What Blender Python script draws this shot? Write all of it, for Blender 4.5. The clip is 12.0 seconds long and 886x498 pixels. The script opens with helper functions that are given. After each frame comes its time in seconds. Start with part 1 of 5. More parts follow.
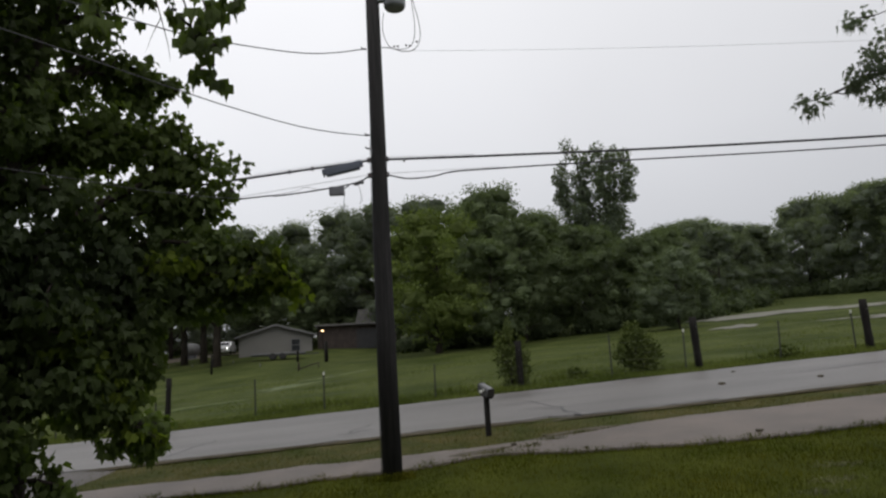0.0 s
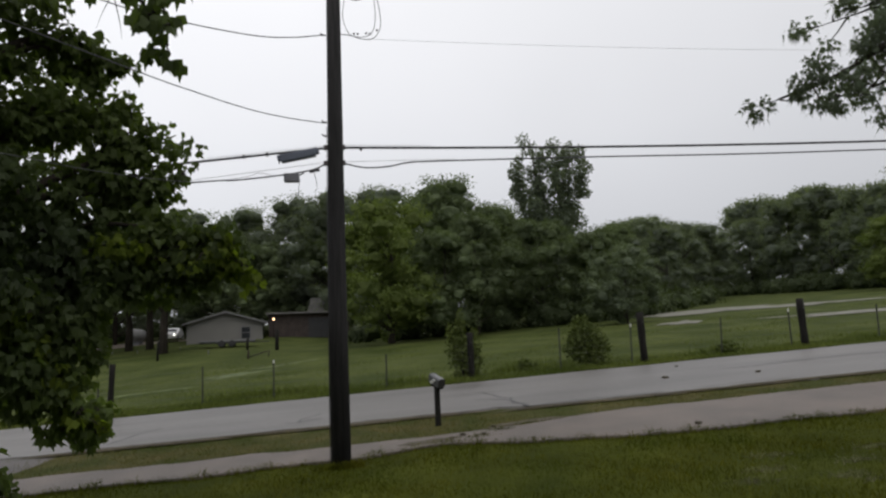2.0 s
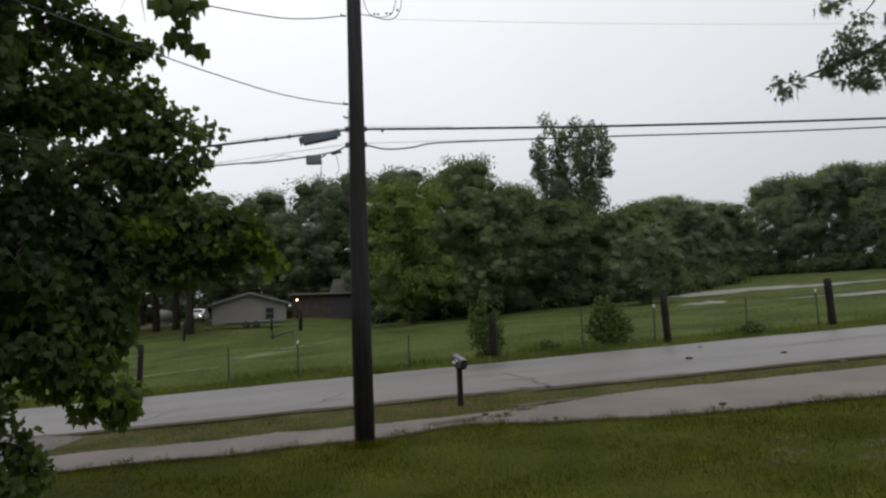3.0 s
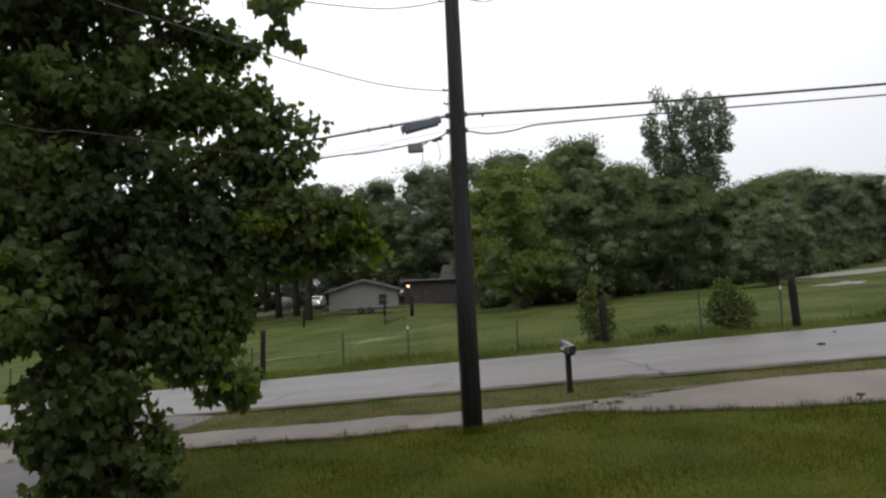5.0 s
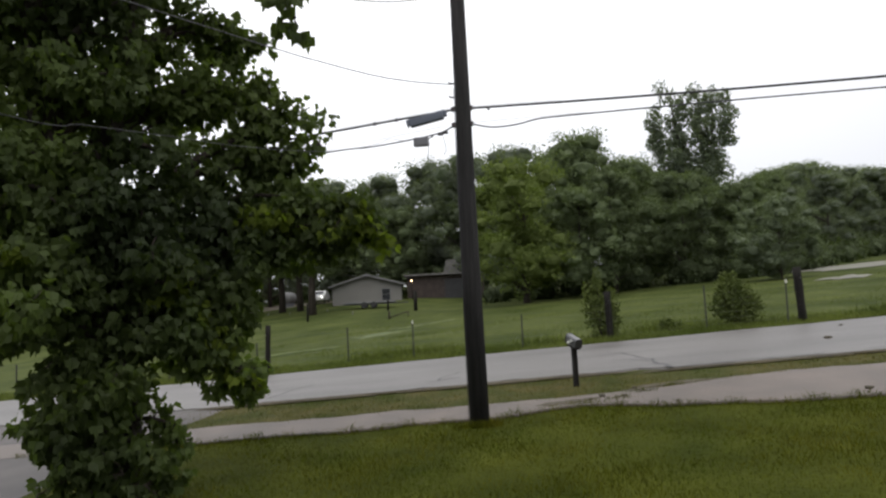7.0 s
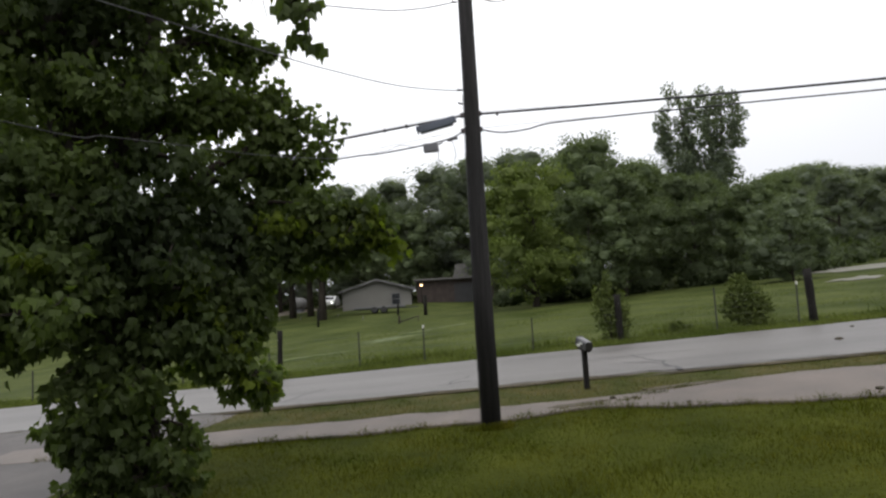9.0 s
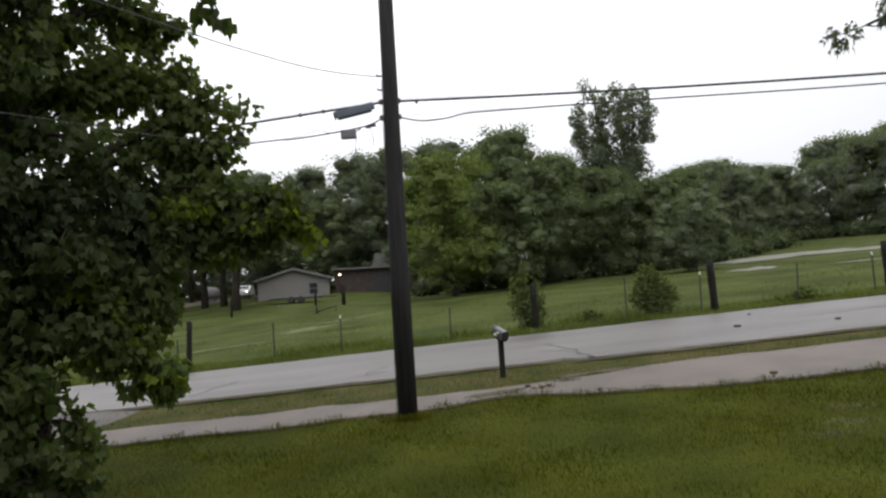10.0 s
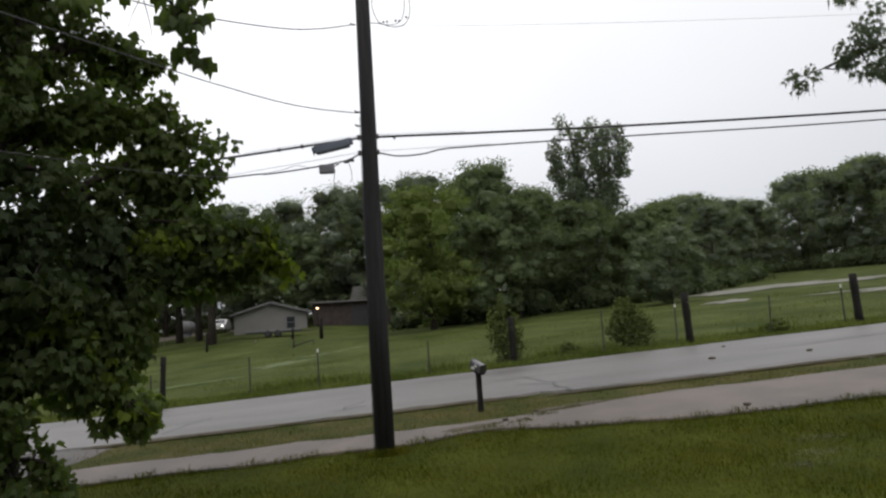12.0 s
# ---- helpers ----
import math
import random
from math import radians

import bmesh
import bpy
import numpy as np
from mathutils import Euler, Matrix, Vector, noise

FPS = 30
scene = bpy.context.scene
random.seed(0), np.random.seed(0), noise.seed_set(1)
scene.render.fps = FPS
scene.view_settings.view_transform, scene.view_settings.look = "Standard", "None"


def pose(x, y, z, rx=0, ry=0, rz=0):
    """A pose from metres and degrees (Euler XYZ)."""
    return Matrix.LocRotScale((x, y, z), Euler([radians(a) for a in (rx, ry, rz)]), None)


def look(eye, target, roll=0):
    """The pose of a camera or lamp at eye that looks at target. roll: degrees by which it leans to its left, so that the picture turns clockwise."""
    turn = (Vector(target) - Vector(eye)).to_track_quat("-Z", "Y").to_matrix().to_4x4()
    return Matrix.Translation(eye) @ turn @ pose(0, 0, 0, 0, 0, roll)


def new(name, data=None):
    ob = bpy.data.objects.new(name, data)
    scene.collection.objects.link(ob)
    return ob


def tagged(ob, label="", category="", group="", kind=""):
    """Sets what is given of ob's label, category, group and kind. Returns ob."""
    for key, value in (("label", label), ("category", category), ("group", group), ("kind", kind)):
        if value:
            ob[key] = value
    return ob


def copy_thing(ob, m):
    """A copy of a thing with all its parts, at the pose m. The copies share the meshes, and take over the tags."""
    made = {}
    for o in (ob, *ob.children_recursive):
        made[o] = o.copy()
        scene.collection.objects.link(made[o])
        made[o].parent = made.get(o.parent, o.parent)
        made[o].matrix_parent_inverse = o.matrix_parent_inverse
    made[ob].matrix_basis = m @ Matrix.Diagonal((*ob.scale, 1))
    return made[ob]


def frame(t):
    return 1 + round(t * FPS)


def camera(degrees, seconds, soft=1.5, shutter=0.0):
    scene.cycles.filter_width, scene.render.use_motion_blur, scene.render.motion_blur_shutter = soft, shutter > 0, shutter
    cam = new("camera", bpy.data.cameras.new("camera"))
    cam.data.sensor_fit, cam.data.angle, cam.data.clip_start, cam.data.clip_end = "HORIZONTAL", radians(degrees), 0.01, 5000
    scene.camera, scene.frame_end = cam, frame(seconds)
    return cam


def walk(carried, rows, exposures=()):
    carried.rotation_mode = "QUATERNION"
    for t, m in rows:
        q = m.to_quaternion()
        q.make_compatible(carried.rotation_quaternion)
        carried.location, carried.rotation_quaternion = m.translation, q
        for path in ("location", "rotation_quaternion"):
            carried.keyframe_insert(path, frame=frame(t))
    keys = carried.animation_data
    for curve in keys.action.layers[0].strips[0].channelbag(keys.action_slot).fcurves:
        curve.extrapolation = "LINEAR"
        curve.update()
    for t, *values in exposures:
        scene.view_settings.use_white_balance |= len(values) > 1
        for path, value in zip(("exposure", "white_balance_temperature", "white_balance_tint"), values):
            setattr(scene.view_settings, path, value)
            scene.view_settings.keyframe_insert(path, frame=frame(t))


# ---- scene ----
EYE = 1.65
cam = camera(67.4, 12.0, soft=2.4)
walk(cam, [
    (0.0, pose(-0.027, -0.008, EYE - 0.010, 99.17, 3.38, 0.41)),
    (0.1, pose(-0.026, -0.001, EYE - 0.011, 99.17, 3.28, 0.16)),
    (0.2, pose(-0.024, 0.005, EYE - 0.013, 99.06, 3.18, -0.07)),
    (0.3, pose(-0.023, 0.011, EYE - 0.015, 98.17, 3.08, -1.01)),
    (0.4, pose(-0.021, 0.017, EYE - 0.017, 98.11, 2.99, -2.32)),
    (0.5, pose(-0.019, 0.023, EYE - 0.019, 98.67, 2.89, -3.08)),
    (0.6, pose(-0.020, 0.006, EYE - 0.019, 98.75, 2.95, -3.68)),
    (0.7, pose(-0.020, -0.010, EYE - 0.019, 98.72, 3.02, -4.46)),
    (0.8, pose(-0.021, -0.027, EYE - 0.019, 98.22, 3.08, -4.23)),
    (0.9, pose(-0.021, -0.044, EYE - 0.019, 98.02, 3.14, -3.89)),
    (1.0, pose(-0.022, -0.061, EYE - 0.019, 98.15, 3.21, -4.24)),
    (1.2, pose(-0.019, -0.052, EYE - 0.019, 98.17, 3.29, -4.43)),
    (1.5, pose(-0.016, -0.037, EYE - 0.019, 98.05, 3.41, -4.94)),
    (1.7, pose(-0.017, -0.042, EYE - 0.019, 97.95, 3.01, -5.08)),
    (1.9, pose(-0.018, -0.046, EYE - 0.018, 98.27, 2.62, -3.61)),
    (2.0, pose(-0.018, -0.048, EYE - 0.018, 98.19, 2.42, -3.65)),
    (2.1, pose(-0.021, -0.049, EYE - 0.018, 98.34, 2.34, -2.91)),
    (2.2, pose(-0.025, -0.051, EYE - 0.017, 98.30, 2.26, -2.87)),
    (2.3, pose(-0.028, -0.052, EYE - 0.017, 97.89, 2.18, -2.34)),
    (2.4, pose(-0.032, -0.053, EYE - 0.017, 98.18, 2.10, -2.29)),
    (2.5, pose(-0.035, -0.054, EYE - 0.016, 98.28, 2.03, -2.13)),
    (2.6, pose(-0.032, -0.052, EYE - 0.015, 98.00, 2.18, -1.86)),
    (2.7, pose(-0.030, -0.050, EYE - 0.013, 97.22, 2.33, -1.62)),
    (4.3, pose(-0.022, -0.040, EYE - 0.003, 95.54, 3.35, -3.42)),
    (4.4, pose(0.000, -0.028, EYE - 0.004, 94.87, 3.17, -1.23)),
    (4.5, pose(0.022, -0.016, EYE - 0.004, 95.31, 2.99, -0.81)),
    (4.6, pose(0.029, -0.003, EYE - 0.001, 96.24, 2.95, 1.27)),
    (4.7, pose(0.036, 0.009, EYE + 0.001, 96.43, 2.91, 1.74)),
    (4.8, pose(0.043, 0.022, EYE + 0.003, 95.88, 2.87, 4.03)),
    (4.9, pose(0.050, 0.034, EYE + 0.006, 95.95, 2.84, 7.01)),
    (5.0, pose(0.057, 0.047, EYE + 0.008, 95.73, 2.80, 7.69)),
    (5.1, pose(0.057, 0.046, EYE + 0.010, 95.71, 3.14, 9.16)),
    (5.2, pose(0.056, 0.045, EYE + 0.012, 96.32, 3.49, 9.57)),
    (5.3, pose(0.055, 0.045, EYE + 0.013, 96.70, 3.83, 10.03)),
    (5.4, pose(0.055, 0.044, EYE + 0.015, 96.80, 4.17, 9.75)),
    (5.5, pose(0.054, 0.043, EYE + 0.017, 97.07, 4.51, 8.85)),
    (5.6, pose(0.049, 0.045, EYE + 0.016, 96.93, 4.29, 8.05)),
    (5.7, pose(0.044, 0.048, EYE + 0.016, 96.66, 4.07, 7.30)),
    (5.8, pose(0.038, 0.050, EYE + 0.015, 96.21, 3.85, 6.79)),
    (5.9, pose(0.033, 0.053, EYE + 0.015, 95.54, 3.63, 4.39)),
    (6.0, pose(0.028, 0.055, EYE + 0.015, 95.46, 3.40, 4.31)),
    (6.1, pose(0.024, 0.051, EYE + 0.016, 95.61, 3.29, 3.80)),
    (6.2, pose(0.020, 0.048, EYE + 0.016, 95.74, 3.17, 3.84)),
    (6.3, pose(0.016, 0.044, EYE + 0.017, 96.71, 3.06, 4.63)),
    (6.4, pose(0.011, 0.041, EYE + 0.018, 96.48, 2.94, 6.66)),
    (6.5, pose(0.007, 0.037, EYE + 0.019, 95.53, 2.83, 8.03)),
    (6.6, pose(0.006, 0.043, EYE + 0.016, 95.50, 2.85, 7.64)),
    (6.7, pose(0.004, 0.049, EYE + 0.012, 94.99, 2.88, 7.89)),
    (6.8, pose(0.002, 0.055, EYE + 0.009, 94.86, 2.91, 7.74)),
    (6.9, pose(0.001, 0.061, EYE + 0.006, 95.11, 2.94, 7.43)),
    (7.0, pose(-0.001, 0.067, EYE + 0.003, 95.29, 2.97, 7.94)),
    (7.1, pose(-0.013, 0.052, EYE + 0.004, 95.76, 2.31, 9.22)),
    (7.2, pose(-0.024, 0.037, EYE + 0.006, 95.48, 1.66, 9.97)),
    (8.8, pose(-0.038, -0.051, EYE + 0.007, 95.85, 2.51, 9.27)),
    (8.9, pose(-0.022, -0.055, EYE + 0.000, 95.45, 2.94, 9.40)),
    (9.0, pose(-0.006, -0.058, EYE - 0.006, 95.71, 3.37, 8.77)),
    (9.1, pose(-0.007, -0.046, EYE - 0.006, 96.01, 3.46, 7.87)),
    (9.2, pose(-0.008, -0.033, EYE - 0.005, 95.72, 3.55, 7.72)),
    (9.3, pose(-0.010, -0.021, EYE - 0.004, 95.50, 3.63, 7.04)),
    (9.4, pose(-0.011, -0.008, EYE - 0.003, 95.41, 3.72, 5.96)),
    (9.5, pose(-0.012, 0.004, EYE - 0.003, 96.04, 3.81, 6.36)),
    (9.6, pose(-0.008, 0.018, EYE - 0.001, 95.61, 3.75, 6.44)),
    (9.7, pose(-0.003, 0.031, EYE + 0.000, 94.15, 3.70, 3.78)),
    (9.8, pose(0.001, 0.044, EYE + 0.002, 94.12, 3.64, 2.57)),
    (9.9, pose(0.005, 0.058, EYE + 0.003, 94.12, 3.59, 2.10)),
    (10.0, pose(0.010, 0.071, EYE + 0.005, 94.38, 3.53, 1.82)),
    (10.1, pose(0.011, 0.064, EYE + 0.007, 94.85, 3.54, 1.62)),
    (10.2, pose(0.012, 0.057, EYE + 0.010, 95.50, 3.55, 1.41)),
    (10.3, pose(0.013, 0.049, EYE + 0.013, 96.57, 3.56, 1.89)),
    (10.4, pose(0.015, 0.042, EYE + 0.015, 97.17, 3.58, 1.69)),
    (10.5, pose(0.016, 0.035, EYE + 0.018, 97.48, 3.59, 1.18)),
    (10.6, pose(0.016, 0.022, EYE + 0.016, 97.58, 3.48, 1.35)),
    (10.7, pose(0.015, 0.009, EYE + 0.014, 97.51, 3.38, 0.74)),
    (10.8, pose(0.015, -0.003, EYE + 0.012, 97.99, 3.28, 0.79)),
    (10.9, pose(0.015, -0.016, EYE + 0.010, 98.45, 3.18, 0.50)),
    (11.0, pose(0.015, -0.029, EYE + 0.008, 98.23, 3.08, 0.55)),
    (11.1, pose(0.016, -0.017, EYE + 0.008, 97.32, 3.03, 0.50)),
    (11.2, pose(0.017, -0.004, EYE + 0.008, 97.31, 2.98, -0.58)),
    (11.3, pose(0.018, 0.008, EYE + 0.007, 96.65, 2.93, -1.55)),
    (11.4, pose(0.019, 0.020, EYE + 0.007, 96.30, 2.87, -1.68)),
    (11.5, pose(0.020, 0.032, EYE + 0.006, 96.17, 2.82, -1.74)),
    (11.6, pose(0.023, 0.023, EYE + 0.006, 96.20, 3.01, -1.88)),
    (11.7, pose(0.026, 0.014, EYE + 0.006, 96.50, 3.20, -1.64)),
    (11.8, pose(0.029, 0.004, EYE + 0.006, 96.81, 3.38, -0.57)),
    (11.9, pose(0.032, -0.005, EYE + 0.006, 97.07, 3.57, -0.38)),
    (12.0, pose(0.035, -0.014, EYE + 0.006, 97.11, 3.76, 0.01)),
], exposures=[(0.0, 0.20), (2.5, 0.27), (4.5, 0.60), (5.2, 0.74), (7.0, 0.84), (9.5, 0.80), (10.1, 0.88), (10.5, 0.80), (10.9, 0.55), (11.6, 0.46), (12.0, 0.54)])

# ---- world and light: rain, closed cloud cover ----
SUN_AZ, SUN_EL = radians(150), radians(62)
world = bpy.data.worlds.new("overcast_sky")
scene.world = world
world.use_nodes = True
wn, wl = world.node_tree.nodes, world.node_tree.links
wn.clear()
sky = wn.new("ShaderNodeTexSky")
sky.sky_type = "NISHITA"
sky.sun_disc = False
sky.sun_elevation, sky.sun_rotation = SUN_EL, SUN_AZ
sky_level = wn.new("ShaderNodeVectorMath")
sky_level.operation = "SCALE"
sky_level.inputs["Scale"].default_value = 0.06
coord = wn.new("ShaderNodeTexCoord")
sep = wn.new("ShaderNodeSeparateXYZ")
ramp = wn.new("ShaderNodeValToRGB")
ramp.color_ramp.elements[0].position, ramp.color_ramp.elements[0].color = 0.0, (0.50, 0.51, 0.545, 1)
ramp.color_ramp.elements[1].position, ramp.color_ramp.elements[1].color = 0.62, (0.93, 0.93, 0.955, 1)
mid = ramp.color_ramp.elements.new(0.30)
mid.color = (0.76, 0.765, 0.795, 1)
cloud = wn.new("ShaderNodeTexNoise")
cloud.inputs["Scale"].default_value, cloud.inputs["Detail"].default_value = 1.6, 4
cloud_ramp = wn.new("ShaderNodeMapRange")
cloud_ramp.inputs["To Min"].default_value, cloud_ramp.inputs["To Max"].default_value = 0.9, 1.1
clouds = wn.new("ShaderNodeVectorMath")
clouds.operation = "SCALE"
cover = wn.new("ShaderNodeMix")
cover.data_type = "RGBA"
cover.inputs["Factor"].default_value = 0.93
back = wn.new("ShaderNodeBackground")
back.inputs["Strength"].default_value = 1.0
out = wn.new("ShaderNodeOutputWorld")
wl.new(coord.outputs["Generated"], sep.inputs[0])
wl.new(sep.outputs["Z"], ramp.inputs["Fac"])
wl.new(coord.outputs["Generated"], cloud.inputs["Vector"])
wl.new(cloud.outputs["Fac"], cloud_ramp.inputs["Value"])
wl.new(ramp.outputs["Color"], clouds.inputs[0])
side = wn.new("ShaderNodeMapRange")
side.inputs["From Min"].default_value, side.inputs["From Max"].default_value = -0.45, 0.65
side.inputs["To Min"].default_value, side.inputs["To Max"].default_value = 1.06, 0.775
wl.new(sep.outputs["X"], side.inputs["Value"])
level = wn.new("ShaderNodeMath")
level.operation = "MULTIPLY"
wl.new(cloud_ramp.outputs["Result"], level.inputs[0])
wl.new(side.outputs["Result"], level.inputs[1])
wl.new(level.outputs["Value"], clouds.inputs["Scale"])
wl.new(sky.outputs["Color"], sky_level.inputs[0])
wl.new(sky_level.outputs["Vector"], cover.inputs["A"])
wl.new(clouds.outputs["Vector"], cover.inputs["B"])
wl.new(cover.outputs["Result"], back.inputs["Color"])
wl.new(back.outputs["Background"], out.inputs["Surface"])

sun_data = bpy.data.lights.new("sun", "SUN")
sun_data.energy, sun_data.angle, sun_data.color = 0.9, radians(50), (1.0, 0.97, 0.93)
sun_ob = new("sun", sun_data)
sun_ob.matrix_world = look((0, 0, 60), (-60 * math.cos(SUN_EL) * math.sin(SUN_AZ), -60 * math.cos(SUN_EL) * math.cos(SUN_AZ), 60 - 60 * math.sin(SUN_EL)))


# ---- materials ----
def material(name, colour, rough=0.8, metal=0.0, vary=0.25, scale=6.0, fine=60.0, bump=0.2, tint=None, island=0.0, objects=0.0,
             translucent=0.0, coat=0.0, spec=0.5, bump_dist=0.01, stretch=None):
    """Two scales of variation in colour, a bump, and random shifts by mesh island or by object."""
    m = bpy.data.materials.new(name)
    m.use_nodes = True
    n, l = m.node_tree.nodes, m.node_tree.links
    b = n["Principled BSDF"]
    b.inputs["Roughness"].default_value, b.inputs["Metallic"].default_value = rough, metal
    b.inputs["Specular IOR Level"].default_value = spec
    b.inputs["Coat Weight"].default_value = coat
    b.inputs["Coat Roughness"].default_value = 0.15
    tc = n.new("ShaderNodeTexCoord")
    src = tc.outputs["Object"]
    if stretch:
        mp = n.new("ShaderNodeMapping")
        mp.inputs["Scale"].default_value = stretch
        l.new(src, mp.inputs["Vector"])
        src = mp.outputs["Vector"]
    big, small = n.new("ShaderNodeTexNoise"), n.new("ShaderNodeTexNoise")
    big.inputs["Scale"].default_value, big.inputs["Detail"].default_value = scale, 5
    small.inputs["Scale"].default_value, small.inputs["Detail"].default_value = fine, 3
    l.new(src, big.inputs["Vector"])
    l.new(src, small.inputs["Vector"])
    mix = n.new("ShaderNodeMix")
    mix.data_type = "RGBA"
    mix.inputs["A"].default_value = (*[c * (1 - vary) for c in colour], 1)
    second = tint or [c * (1 + vary) for c in colour]
    mix.inputs["B"].default_value = (*second, 1)
    spread = n.new("ShaderNodeMapRange")
    spread.inputs["From Min"].default_value, spread.inputs["From Max"].default_value = 0.32, 0.68
    l.new(big.outputs["Fac"], spread.inputs["Value"])
    l.new(spread.outputs["Result"], mix.inputs["Factor"])
    grain = n.new("ShaderNodeMapRange")
    grain.inputs["From Min"].default_value, grain.inputs["From Max"].default_value = 0.3, 0.7
    grain.inputs["To Min"].default_value, grain.inputs["To Max"].default_value = 1 - vary * 0.6, 1 + vary * 0.6
    l.new(small.outputs["Fac"], grain.inputs["Value"])
    value = grain.outputs["Result"]
    for amount, node, socket in ((island, "ShaderNodeNewGeometry", "Random Per Island"), (objects, "ShaderNodeObjectInfo", "Random")):
        if amount:
            r = n.new(node)
            mr = n.new("ShaderNodeMapRange")
            mr.inputs["To Min"].default_value, mr.inputs["To Max"].default_value = 1 - amount, 1 + amount
            l.new(r.outputs[socket], mr.inputs["Value"])
            mul = n.new("ShaderNodeMath")
            mul.operation = "MULTIPLY"
            l.new(value, mul.inputs[0])
            l.new(mr.outputs["Result"], mul.inputs[1])
            value = mul.outputs["Value"]
    sc = n.new("ShaderNodeVectorMath")
    sc.operation = "SCALE"
    l.new(mix.outputs["Result"], sc.inputs[0])
    l.new(value, sc.inputs["Scale"])
    l.new(sc.outputs["Vector"], b.inputs["Base Color"])
    if bump:
        bp = n.new("ShaderNodeBump")
        bp.inputs["Strength"].default_value, bp.inputs["Distance"].default_value = bump, bump_dist
        l.new(small.outputs["Fac"], bp.inputs["Height"])
        l.new(bp.outputs["Normal"], b.inputs["Normal"])
    if translucent:
        tr = n.new("ShaderNodeBsdfTranslucent")
        hue = n.new("ShaderNodeMix")
        hue.data_type, hue.blend_type = "RGBA", "MULTIPLY"
        hue.inputs["Factor"].default_value = 1.0
        hue.inputs["B"].default_value = (1.5, 1.7, 0.6, 1)
        l.new(sc.outputs["Vector"], hue.inputs["A"])
        l.new(hue.outputs["Result"], tr.inputs["Color"])
        ms = n.new("ShaderNodeMixShader")
        ms.inputs["Fac"].default_value = translucent
        l.new(b.outputs["BSDF"], ms.inputs[1])
        l.new(tr.outputs["BSDF"], ms.inputs[2])
        l.new(ms.outputs["Shader"], n["Material Output"].inputs["Surface"])
    return m


def leaf_material(name, colour, tint=None, translucent=0.35, island=0.10, objects=0.2, rough=0.65, spec=0.08):
    return material(name, colour, rough=rough, vary=0.2, scale=0.6, fine=3.0, bump=0, tint=tint, island=island, objects=objects, translucent=translucent, spec=spec)


GRASS_SOIL = material("lawn_turf", (0.04, 0.0528, 0.0048), rough=0.85, vary=0.34, scale=0.8, fine=18, bump=0.9, bump_dist=0.04, spec=0.05, tint=(0.0528, 0.0608, 0.0064))
PASTURE = material("pasture_turf", (0.045, 0.062, 0.015), rough=0.85, vary=0.34, scale=0.35, fine=9, bump=0.9, bump_dist=0.05, spec=0.05, tint=(0.068, 0.081, 0.024))
VERGE_SOIL = material("verge_soil", (0.048, 0.061, 0.014), rough=0.85, vary=0.34, scale=1.2, fine=14, bump=0.9, bump_dist=0.03, spec=0.05, tint=(0.066, 0.060, 0.023))
BLADE = material("grass_blade", (0.0512, 0.0688, 0.004), rough=0.7, vary=0.34, scale=0.9, fine=4, bump=0, tint=(0.080, 0.076, 0.010), island=0.45, translucent=0.25, spec=0.05)
VERGE = material("muddy_verge_grass", (0.074, 0.090, 0.020), rough=0.7, vary=0.3, scale=1.2, fine=6, bump=0, tint=(0.114, 0.098, 0.038), island=0.4, translucent=0.2, spec=0.05)
PALE_GRASS = material("pale_lawn_tuft", (0.15, 0.15, 0.095), rough=0.8, vary=0.3, scale=2, fine=9, bump=0, island=0.4, spec=0.05)
WEED = material("field_weed", (0.076, 0.100, 0.024), rough=0.7, vary=0.25, scale=0.4, fine=4, bump=0, tint=(0.106, 0.124, 0.034), island=0.4, translucent=0.25, spec=0.05)
ASPHALT = material("wet_asphalt", (0.100, 0.093, 0.088), rough=0.46, vary=0.28, scale=0.5, fine=90, bump=0.35, bump_dist=0.004, stretch=(0.35, 1.6, 1.0))
TAR = material("tar_crack", (0.03, 0.03, 0.03), rough=0.5, vary=0.3, scale=3, fine=40, bump=0.2)
OLD_ASPHALT = material("wet_gravel_drive", (0.044, 0.038, 0.035), rough=0.65, vary=0.3, scale=0.8, fine=60, bump=0.5, bump_dist=0.006, tint=(0.068, 0.058, 0.053))
# matte and pale: the sheen of the water is put into the colour
WET_GRASS = material("flooded_grass", (0.076, 0.094, 0.038), rough=0.75, spec=0.15, vary=0.35, scale=1.5, fine=14, bump=0.6, bump_dist=0.02)
CONCRETE = material("wet_gravel_concrete", (0.106, 0.089, 0.077), rough=0.55, spec=0.3, vary=0.28, scale=0.9, fine=70, bump=0.5, bump_dist=0.006, tint=(0.128, 0.104, 0.088))
MUD = material("wet_mud", (0.048, 0.039, 0.022), rough=0.7, spec=0.3, vary=0.35, scale=2.0, fine=30, bump=0.8, bump_dist=0.02)
FAINT_WIRE = material("bare_aluminium_wire", (0.45, 0.45, 0.46), rough=0.5, metal=0.4, vary=0.1, scale=3, fine=30, bump=0)
PALE_LANE = material("flooded_pale_gravel", (0.150, 0.146, 0.118), rough=0.7, spec=0.3, vary=0.3, scale=0.8, fine=12, bump=0.4, bump_dist=0.02, tint=(0.19, 0.185, 0.155))
POLE_WOOD = material("creosoted_pole_wood", (0.022, 0.0208, 0.0212), rough=0.85, vary=0.35, scale=3.0, fine=40, bump=0.6, stretch=(8, 8, 0.5), spec=0.2)
POST_WOOD = material("weathered_post_wood", (0.010, 0.009, 0.0075), rough=0.85, vary=0.4, scale=4.0, fine=40, bump=0.6, stretch=(6, 6, 0.6), objects=0.2, spec=0.2)
